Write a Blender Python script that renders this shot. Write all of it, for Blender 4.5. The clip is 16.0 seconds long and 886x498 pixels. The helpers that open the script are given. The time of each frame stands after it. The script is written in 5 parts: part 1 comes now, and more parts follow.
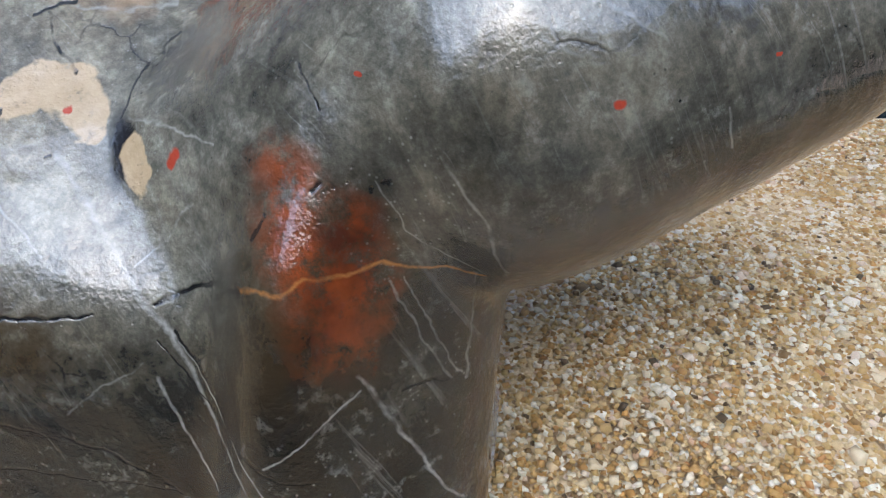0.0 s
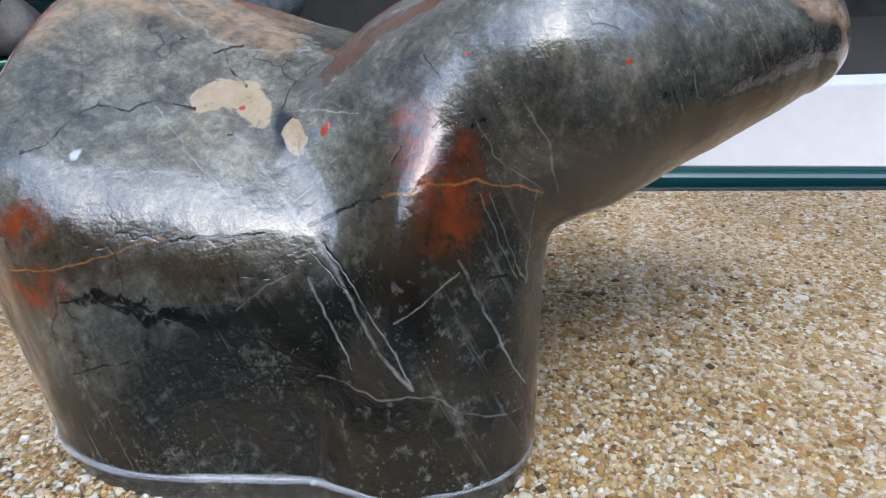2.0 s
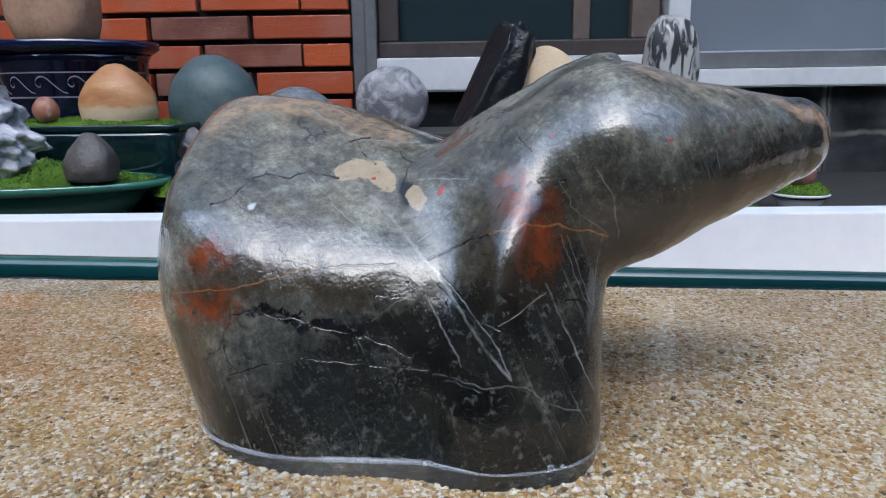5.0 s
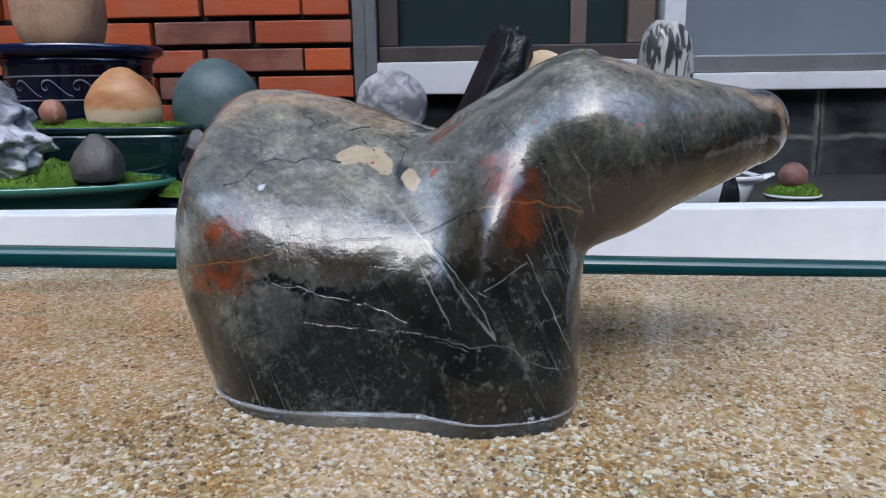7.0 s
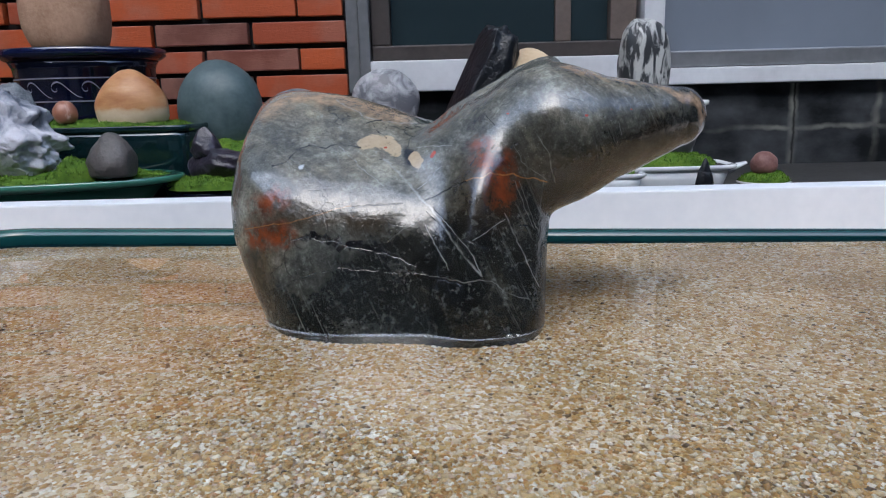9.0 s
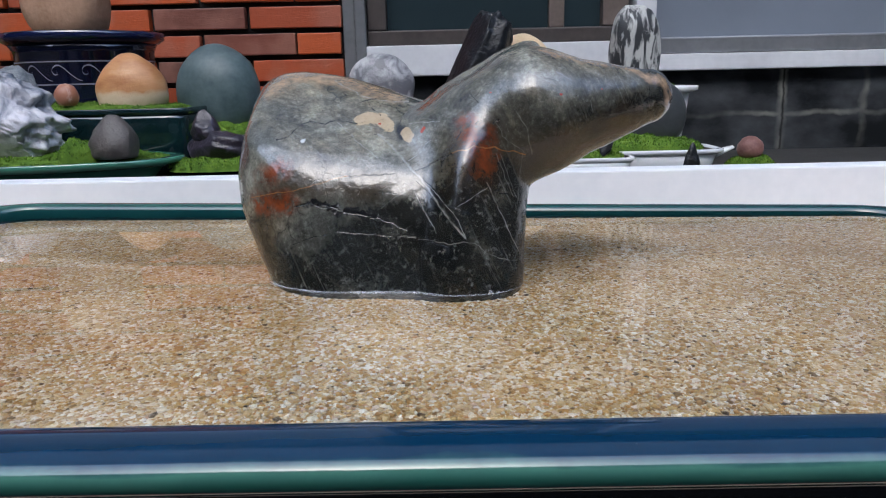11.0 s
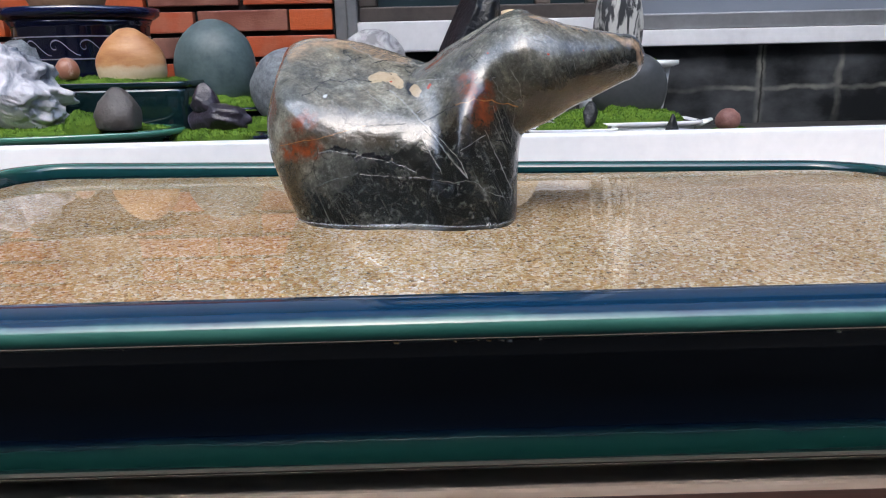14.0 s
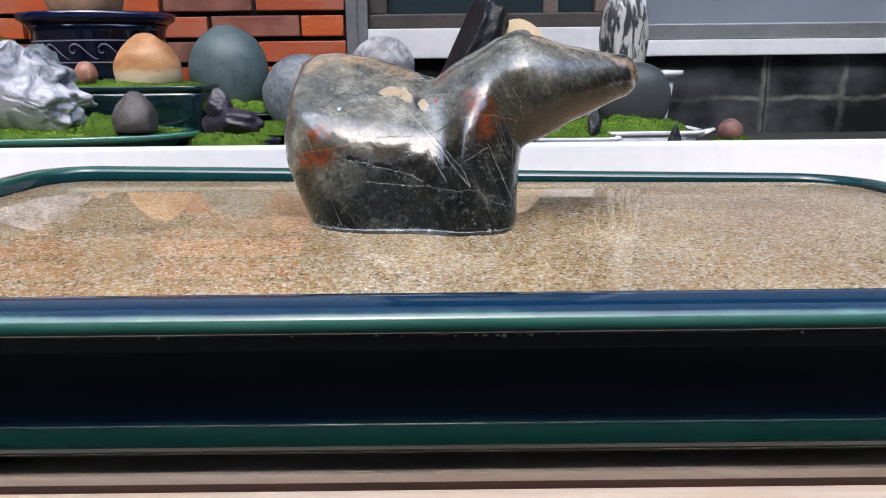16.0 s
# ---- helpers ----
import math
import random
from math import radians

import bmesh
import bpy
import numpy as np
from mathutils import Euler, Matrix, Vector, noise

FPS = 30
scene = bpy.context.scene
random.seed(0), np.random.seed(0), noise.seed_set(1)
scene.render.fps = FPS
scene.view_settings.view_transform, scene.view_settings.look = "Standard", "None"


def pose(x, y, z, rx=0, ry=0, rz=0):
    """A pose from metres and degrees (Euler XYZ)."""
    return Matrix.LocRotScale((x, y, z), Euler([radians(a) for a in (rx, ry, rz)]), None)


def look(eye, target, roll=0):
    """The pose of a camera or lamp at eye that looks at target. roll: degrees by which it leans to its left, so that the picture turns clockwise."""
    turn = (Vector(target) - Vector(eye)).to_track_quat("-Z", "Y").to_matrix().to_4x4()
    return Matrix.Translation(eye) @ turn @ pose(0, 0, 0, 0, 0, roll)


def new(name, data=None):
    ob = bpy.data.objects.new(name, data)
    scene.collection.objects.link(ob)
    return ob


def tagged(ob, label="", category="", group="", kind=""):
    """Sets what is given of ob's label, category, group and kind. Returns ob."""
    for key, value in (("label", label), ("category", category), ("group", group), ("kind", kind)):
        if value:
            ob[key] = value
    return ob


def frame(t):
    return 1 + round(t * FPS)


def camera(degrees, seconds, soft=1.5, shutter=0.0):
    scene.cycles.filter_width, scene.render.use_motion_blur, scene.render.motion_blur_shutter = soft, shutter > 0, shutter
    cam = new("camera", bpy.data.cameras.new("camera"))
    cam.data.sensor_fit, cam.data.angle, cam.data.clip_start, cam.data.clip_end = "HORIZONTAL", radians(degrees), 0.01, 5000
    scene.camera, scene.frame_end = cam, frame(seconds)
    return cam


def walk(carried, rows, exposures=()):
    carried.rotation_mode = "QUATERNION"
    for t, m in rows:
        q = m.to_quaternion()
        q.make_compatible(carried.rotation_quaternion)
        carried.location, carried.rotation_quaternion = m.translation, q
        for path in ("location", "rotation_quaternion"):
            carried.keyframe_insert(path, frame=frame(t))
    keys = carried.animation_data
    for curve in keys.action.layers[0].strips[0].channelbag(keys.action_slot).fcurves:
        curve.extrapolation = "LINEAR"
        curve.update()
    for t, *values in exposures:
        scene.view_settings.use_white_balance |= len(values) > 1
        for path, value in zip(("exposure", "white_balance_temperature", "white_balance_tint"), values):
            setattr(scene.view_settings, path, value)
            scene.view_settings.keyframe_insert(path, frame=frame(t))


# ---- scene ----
cam = camera(65.0, 16.0, soft=1.1)
PATH = [
    (0, (0.005, 0.0, 0.106), (-0.12, 1.575, -1.12), -3.4),
    (0.5, (-0.003, -0.016, 0.102), (-0.024, 1.699, -0.927), -2.6),
    (1, (-0.003, -0.027, 0.1), (-0.015, 1.74, -0.837), -2.2),
    (1.5, (-0.009, -0.041, 0.098), (-0.031, 1.743, -0.804), -2.4),
    (2, (-0.011, -0.052, 0.096), (-0.043, 1.763, -0.742), -2.1),
    (2.5, (-0.012, -0.061, 0.089), (-0.037, 1.768, -0.721), -2.7),
    (3, (-0.012, -0.0715, 0.0875), (-0.022, 1.81, -0.589), -2.3),
    (3.5, (-0.005, -0.0757, 0.0865), (-0.033, 1.832, -0.509), -1.2),
    (4, (-0.017, -0.085, 0.089), (-0.077, 1.853, -0.404), -0.9),
    (6.5, (-0.033, -0.107, 0.083), (-0.064, 1.847, -0.343), -0.7),
    (7, (-0.027, -0.116, 0.083), (-0.077, 1.837, -0.342), -0.8),
    (7.5, (-0.026, -0.136, 0.081), (-0.086, 1.817, -0.343), -0.7),
    (8, (-0.026, -0.152, 0.081), (-0.078, 1.801, -0.348), -0.5),
    (8.5, (-0.025, -0.169, 0.083), (-0.067, 1.788, -0.329), -1.4),
    (9, (-0.028, -0.176, 0.084), (-0.056, 1.776, -0.352), -1.5),
    (11.5, (-0.022, -0.216, 0.08), (-0.038, 1.727, -0.394), -1.3),
    (12, (-0.018, -0.229, 0.076), (-0.009, 1.726, -0.349), -2.1),
    (12.5, (-0.022, -0.232, 0.074), (-0.01, 1.723, -0.348), -2.0),
    (13, (-0.021, -0.237, 0.07), (0.008, 1.713, -0.374), -2.4),
    (13.5, (-0.026, -0.243, 0.073), (-0.015, 1.698, -0.409), -2.0),
    (14, (-0.033, -0.251, 0.075), (-0.013, 1.678, -0.454), -1.3),
    (14.5, (-0.034, -0.251, 0.078), (-0.03, 1.678, -0.452), -0.7),
    (15, (-0.032, -0.256, 0.081), (-0.032, 1.673, -0.45), -0.4),
    (15.5, (-0.032, -0.265, 0.079), (-0.063, 1.672, -0.42), -0.6),
    (16, (-0.032, -0.273, 0.081), (-0.03, 1.658, -0.437), -0.6),
]
EXPOSURES = [(0.0, 2.24, 5900, 7), (2.0, 2.13, 5680, 6.5), (3.5, 1.95, 5560, 6), (7.0, 1.95, 5700, 6), (9.0, 1.86, 5750, 6.5), (12.0, 2.08, 5980, 8), (14.0, 2.33, 6120, 8.5), (16.0, 2.42, 6180, 9)]

walk(cam, [(t, look(eye, target, roll)) for t, eye, target, roll in PATH], EXPOSURES)

# ---- light ----
SUN_DIR = Vector((-0.15, -0.75, 1.0)).normalized()
world = bpy.data.worlds.new("sky")
scene.world = world
world.use_nodes = True
wn = world.node_tree
sky = wn.nodes.new("ShaderNodeTexSky")
sky.sky_type = "NISHITA"
sky.sun_disc = False
sky.sun_elevation = radians(53)
sky.sun_rotation = radians(191)
sky.air_density, sky.dust_density, sky.ozone_density = 1.0, 2.0, 1.0
hsv = wn.nodes.new("ShaderNodeHueSaturation")
hsv.inputs["Saturation"].default_value = 1.0
wn.links.new(sky.outputs[0], hsv.inputs["Color"])
wn.links.new(hsv.outputs[0], wn.nodes["Background"].inputs[0])
wn.nodes["Background"].inputs[1].default_value = 0.15
sun = new("sun", bpy.data.lights.new("sun", "SUN"))
sun.data.energy, sun.data.angle, sun.data.color = 0.5, radians(90), (1.0, 1.0, 1.0)
sun.matrix_world = look(SUN_DIR * 5, (0, 0, 0))


# ---- materials ----
class Nodes:
    """A small builder of node materials."""

    def __init__(self, name):
        self.m = bpy.data.materials.new(name)
        self.m.use_nodes = True
        self.t = self.m.node_tree
        self.b = self.t.nodes["Principled BSDF"]
        self.co = self.add("ShaderNodeTexCoord").outputs["Object"]

    def add(self, kind, **inputs):
        n = self.t.nodes.new(kind)
        for k, v in inputs.items():
            self.set(n, k, v)
        return n

    def set(self, n, k, v):
        s = n.inputs[int(k[1:])] if k[0] == "i" and k[1:].isdigit() else n.inputs[k]
        if isinstance(v, bpy.types.NodeSocket):
            self.t.links.new(v, s)
        else:
            s.default_value = v

    def noise(self, scale, detail=4.0, rough=0.55, vec=None, dist=0.0):
        n = self.add("ShaderNodeTexNoise", Vector=vec or self.co, Scale=scale, Detail=detail, Roughness=rough, Distortion=dist)
        return n.outputs["Fac"]

    def voronoi(self, scale, vec=None, feature="F1", out="Distance"):
        n = self.t.nodes.new("ShaderNodeTexVoronoi")
        n.feature = feature
        self.set(n, "Vector", vec or self.co)
        self.set(n, "Scale", scale)
        return n.outputs[out]

    def ramp(self, fac, *stops):
        n = self.t.nodes.new("ShaderNodeValToRGB")
        e = n.color_ramp.elements
        while len(e) < len(stops):
            e.new(0.5)
        for el, (p, c) in zip(e, stops):
            el.position = p
            el.color = (*c, 1) if isinstance(c, tuple) else (c, c, c, 1)
        self.set(n, "Fac", fac)
        return n.outputs["Color"]

    def mix(self, fac, a, b, kind="MIX"):
        n = self.t.nodes.new("ShaderNodeMix")
        n.data_type, n.blend_type = "RGBA", kind
        for i, v in ((0, fac), (6, a), (7, b)):
            if isinstance(v, bpy.types.NodeSocket):
                self.t.links.new(v, n.inputs[i])
            else:
                n.inputs[i].default_value = (*v, 1) if isinstance(v, tuple) else v
        return n.outputs[2]

    def math(self, op, a, b=0.0, c=0.0, clamp=False):
        n = self.t.nodes.new("ShaderNodeMath")
        n.operation, n.use_clamp = op, clamp
        for i, v in enumerate((a, b, c)):
            self.set(n, "i%d" % i, v)
        return n.outputs[0]

    def vec(self, op, a, b=(0, 0, 0), out=0):
        n = self.t.nodes.new("ShaderNodeVectorMath")
        n.operation = op
        self.set(n, "i0", a)
        self.set(n, "Scale" if op == "SCALE" else "i1", b)
        return n.outputs[out]

    def mapping(self, scale=(1, 1, 1), rot=(0, 0, 0), vec=None):
        n = self.add("ShaderNodeMapping", Vector=vec or self.co)
        n.inputs["Rotation"].default_value = [radians(a) for a in rot]
        n.inputs["Scale"].default_value = scale
        return n.outputs[0]

    def bump(self, height, strength=0.3, distance=0.001, normal=None):
        n = self.add("ShaderNodeBump", Height=height, Strength=strength, Distance=distance)
        if normal:
            self.set(n, "Normal", normal)
        return n.outputs[0]

    def out(self, color=None, rough=0.5, bump=None, metal=0.0, spec=0.5, coat=0.0, coat_rough=0.05):
        for k, v in (("Base Color", color), ("Roughness", rough), ("Normal", bump), ("Metallic", metal),
                     ("Specular IOR Level", spec), ("Coat Weight", coat), ("Coat Roughness", coat_rough)):
            if v is not None:
                self.set(self.b, k, (*v, 1) if isinstance(v, tuple) else v)
        return self.m


def plain(name, dark, light, scale=30.0, rough=0.5, bump=0.2, dist=0.001, metal=0.0, coat=0.0, fine=8.0, detail=5.0):
    """Colour varied between two tones at a coarse and a fine scale, with fine relief."""
    k = Nodes(name)
    a = k.noise(scale, detail)
    f = k.noise(scale * fine, 3.0)
    v = k.math("ADD", k.math("MULTIPLY", a, 0.7), k.math("MULTIPLY", f, 0.3))
    c = k.ramp(v, (0.3, dark), (0.7, light))
    r = k.math("ADD", rough - 0.08, k.math("MULTIPLY", f, 0.16))
    return k.out(c, r, k.bump(f, bump, dist), metal, coat=coat)


# glazed and painted surfaces
def brick_material():
    k = Nodes("fired brick")
    info = k.add("ShaderNodeObjectInfo").outputs["Random"]
    base = k.ramp(info, (0.0, (0.44, 0.070, 0.016)), (0.38, (0.56, 0.105, 0.022)), (0.62, (0.34, 0.062, 0.024)), (0.82, (0.17, 0.062, 0.042)), (1.0, (0.13, 0.065, 0.050)))
    n = k.noise(9.0, 3.0, vec=k.vec("ADD", k.co, k.vec("SCALE", k.add("ShaderNodeObjectInfo").outputs["Location"], 3.0)))
    pale = k.ramp(n, (0.48, 0.0), (0.62, 1.0))
    c = k.mix(k.math("MULTIPLY", pale, 0.40), base, (0.42, 0.20, 0.14))
    f = k.noise(160.0, 4.0)
    c = k.mix(k.math("MULTIPLY", f, 0.35), c, (0.12, 0.035, 0.02))
    streak = k.noise(60.0, 5.0, vec=k.mapping((0.4, 1, 2.2)), dist=1.5)
    return k.out(c, 0.42, k.bump(k.math("ADD", streak, k.math("MULTIPLY", f, 0.4)), 0.5, 0.002))


def glaze(name, deep, thin, scale=25.0, rough=0.06):
    k = Nodes(name)
    n = k.noise(scale, 4.0)
    g = k.add("ShaderNodeNewGeometry").outputs["Pointiness"]
    edge = k.ramp(g, (0.50, 0.0), (0.58, 1.0))
    c = k.mix(edge, k.mix(n, deep, tuple(v * 1.6 for v in deep)), thin)
    speck = k.ramp(k.voronoi(900.0), (0.06, 1.0), (0.12, 0.0))
    c = k.mix(k.math("MULTIPLY", speck, k.ramp(k.noise(60.0), (0.55, 0.0), (0.7, 0.5))), c, (0.35, 0.42, 0.4))
    return k.out(c, rough, k.bump(k.noise(40.0, 2.0), 0.05, 0.002), coat=0.6, coat_rough=0.03)


def tray_material():
    """Blue glaze that breaks to green where it runs thin over the mouldings, near black on the recessed side; bands
    by height.
    """
    k = Nodes("blue green glaze")
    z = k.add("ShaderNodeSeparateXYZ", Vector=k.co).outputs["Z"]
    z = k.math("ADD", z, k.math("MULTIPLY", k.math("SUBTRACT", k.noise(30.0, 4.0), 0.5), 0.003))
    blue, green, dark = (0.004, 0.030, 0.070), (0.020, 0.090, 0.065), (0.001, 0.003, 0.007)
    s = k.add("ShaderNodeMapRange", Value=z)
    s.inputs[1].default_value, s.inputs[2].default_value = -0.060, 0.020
    # The pale stop at the lip is a highlight painted into the glaze.
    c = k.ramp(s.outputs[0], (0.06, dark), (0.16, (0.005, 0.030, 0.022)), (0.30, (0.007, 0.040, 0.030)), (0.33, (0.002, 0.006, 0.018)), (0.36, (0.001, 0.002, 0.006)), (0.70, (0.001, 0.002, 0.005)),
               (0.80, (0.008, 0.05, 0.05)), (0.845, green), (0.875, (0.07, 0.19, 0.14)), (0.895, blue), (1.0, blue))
    n = k.noise(120.0, 4.0)
    c = k.mix(k.math("MULTIPLY", n, 0.4), c, (0.002, 0.008, 0.016))
    speck = k.ramp(k.voronoi(350.0), (0.05, 1.0), (0.10, 0.0))
    c = k.mix(k.math("MULTIPLY", speck, k.ramp(k.noise(25.0), (0.6, 0.0), (0.72, 0.35))), c, (0.2, 0.3, 0.3))
    return k.out(c, 0.09, k.bump(k.noise(60.0, 3.0), 0.05, 0.002), coat=0.25, coat_rough=0.04)


def sand_material():
    k = Nodes("river sand grains")
    r = k.add("ShaderNodeNewGeometry").outputs["Random Per Island"]
    c = k.ramp(r, (0.0, (0.04, 0.034, 0.028)), (0.025, (0.22, 0.14, 0.06)), (0.11, (0.46, 0.25, 0.07)), (0.34, (0.58, 0.40, 0.17)),
               (0.54, (0.68, 0.54, 0.32)), (0.70, (0.80, 0.74, 0.60)), (0.84, (0.93, 0.92, 0.88)), (0.93, (0.48, 0.24, 0.09)), (1.0, (0.60, 0.44, 0.18)))
    f = k.noise(1500.0, 3.0)
    c = k.mix(k.math("MULTIPLY", f, 0.2), c, (0.36, 0.24, 0.12))
    patch = k.ramp(k.noise(14.0, 3.0), (0.42, 0.0), (0.62, 0.35))
    c = k.mix(patch, c, k.mix(0.5, c, (0.42, 0.23, 0.08)))
    return k.out(c, 0.35, k.bump(f, 0.3, 0.0003))


def sand_bed_material():
    k = Nodes("packed sand")
    cell = k.voronoi(700.0, out="Color")
    v = k.add("ShaderNodeSeparateColor", Color=cell).outputs[0]
    c = k.ramp(v, (0.0, (0.30, 0.20, 0.11)), (0.3, (0.52, 0.37, 0.2)), (0.6, (0.64, 0.5, 0.32)), (0.9, (0.74, 0.64, 0.5)))
    d = k.voronoi(700.0)
    return k.out(c, 0.5, k.bump(k.math("SUBTRACT", 1.0, d), 0.8, 0.001))


def water_material():
    k = Nodes("clear water")
    k.set(k.b, "Transmission Weight", 1.0)
    k.set(k.b, "IOR", 1.333)
    return k.out((0.97, 0.985, 0.97), 0.0, k.bump(k.noise(9.0, 1.0), 0.02, 0.004))


def moss_material():
    k = Nodes("green moss")
    a, f = k.noise(60.0, 4.0), k.noise(500.0, 3.0)
    r = k.add("ShaderNodeNewGeometry").outputs["Random Per Island"]
    c = k.ramp(k.math("ADD", k.math("MULTIPLY", a, 0.6), k.math("MULTIPLY", r, 0.4)), (0.25, (0.025, 0.055, 0.006)), (0.5, (0.07, 0.14, 0.012)), (0.75, (0.15, 0.24, 0.025)))
    return k.out(c, 0.75, k.bump(f, 0.6, 0.002), spec=0.2)


def granite_wall_material():
    """Polished black stone with a pale cross of cracked mortar and smoky bloom."""
    k = Nodes("black stone cladding")
    n = k.noise(5.0, 5.0)
    p = k.add("ShaderNodeSeparateXYZ", Vector=k.co)
    x = k.math("ADD", p.outputs[0], k.math("MULTIPLY", k.math("SUBTRACT", k.noise(14.0, 4.0), 0.5), 0.03))
    z = k.math("ADD", p.outputs[2], k.math("MULTIPLY", k.math("SUBTRACT", k.noise(11.0, 4.0), 0.5), 0.03))
    smoke = k.ramp(k.noise(6.0, 6.0, vec=k.mapping((1, 1, 1.6))), (0.46, 0.0), (0.75, 1.0))
    c = k.mix(smoke, (0.004, 0.005, 0.006), (0.075, 0.08, 0.085))
    marks = None
    for v, at, w in ((x, 0.675, 0.012), (x, 0.845, 0.010), (x, 0.33, 0.010), (z, -0.002, 0.007)):
        d = k.math("ABSOLUTE", k.math("SUBTRACT", v, at))
        m = k.ramp(k.math("DIVIDE", d, w), (0.25, 1.0), (1.0, 0.0))
        marks = m if marks is None else k.math("MAXIMUM", marks, m)
    marks = k.math("MULTIPLY", marks, k.ramp(k.noise(9.0, 3.0), (0.36, 0.1), (0.56, 0.8)))
    c = k.mix(marks, c, (0.20, 0.20, 0.17))
    line = k.ramp(k.math("ABSOLUTE", k.math("SUBTRACT", x, 0.677)), (0.0015, 1.0), (0.004, 0.0))
    c = k.mix(line, c, (0.004, 0.004, 0.004))
    return k.out(c, 0.5, k.bump(n, 0.2, 0.002), spec=0.3)


def veined(name, base, vein, scale, lo=0.46, hi=0.52, rough=0.4, stretch=(1, 1, 1), bump=0.3):
    """A stone with soft patches of a second colour."""
    k = Nodes(name)
    n = k.noise(scale, 5.0, vec=k.mapping(stretch), dist=0.8)
    f = k.noise(scale * 9, 3.0)
    c = k.mix(k.ramp(n, (lo, 0.0), (hi, 1.0)), base, vein)
    c = k.mix(k.math("MULTIPLY", f, 0.3), c, tuple(v * 0.45 for v in base))
    return k.out(c, rough, k.bump(k.math("ADD", f, n), bump, 0.002))


def banded_stone_material():
    """Orange stone with a cream band round its foot and faint darker bands."""
    k = Nodes("orange banded stone")
    z = k.add("ShaderNodeSeparateXYZ", Vector=k.co).outputs["Z"]
    z = k.math("ADD", z, k.math("MULTIPLY", k.math("SUBTRACT", k.noise(28.0, 4.0), 0.5), 0.022))
    n = k.noise(26.0, 5.0, vec=k.mapping((0.6, 0.6, 2.0)))
    c = k.ramp(n, (0.35, (0.34, 0.13, 0.045)), (0.55, (0.50, 0.25, 0.10)), (0.75, (0.60, 0.38, 0.20)))
    c = k.mix(k.ramp(z, (0.034, 1.0), (0.039, 0.0)), c, k.mix(k.noise(60.0), (0.50, 0.38, 0.23), (0.70, 0.60, 0.44)))
    f = k.noise(240.0, 4.0)
    c = k.mix(k.math("MULTIPLY", f, 0.3), c, (0.22, 0.10, 0.04))
    return k.out(c, 0.5, k.bump(f, 0.4, 0.001))


def wood_material(name, dark, light, rough=0.5):
    k = Nodes(name)
    g = k.noise(40.0, 5.0, vec=k.mapping((0.12, 1, 1)), dist=1.0)
    f = k.noise(300.0, 3.0, vec=k.mapping((0.08, 1, 1)))
    c = k.ramp(k.math("ADD", k.math("MULTIPLY", g, 0.6), k.math("MULTIPLY", f, 0.4)), (0.3, dark), (0.65, light))
    return k.out(c, rough, k.bump(f, 0.3, 0.0006))


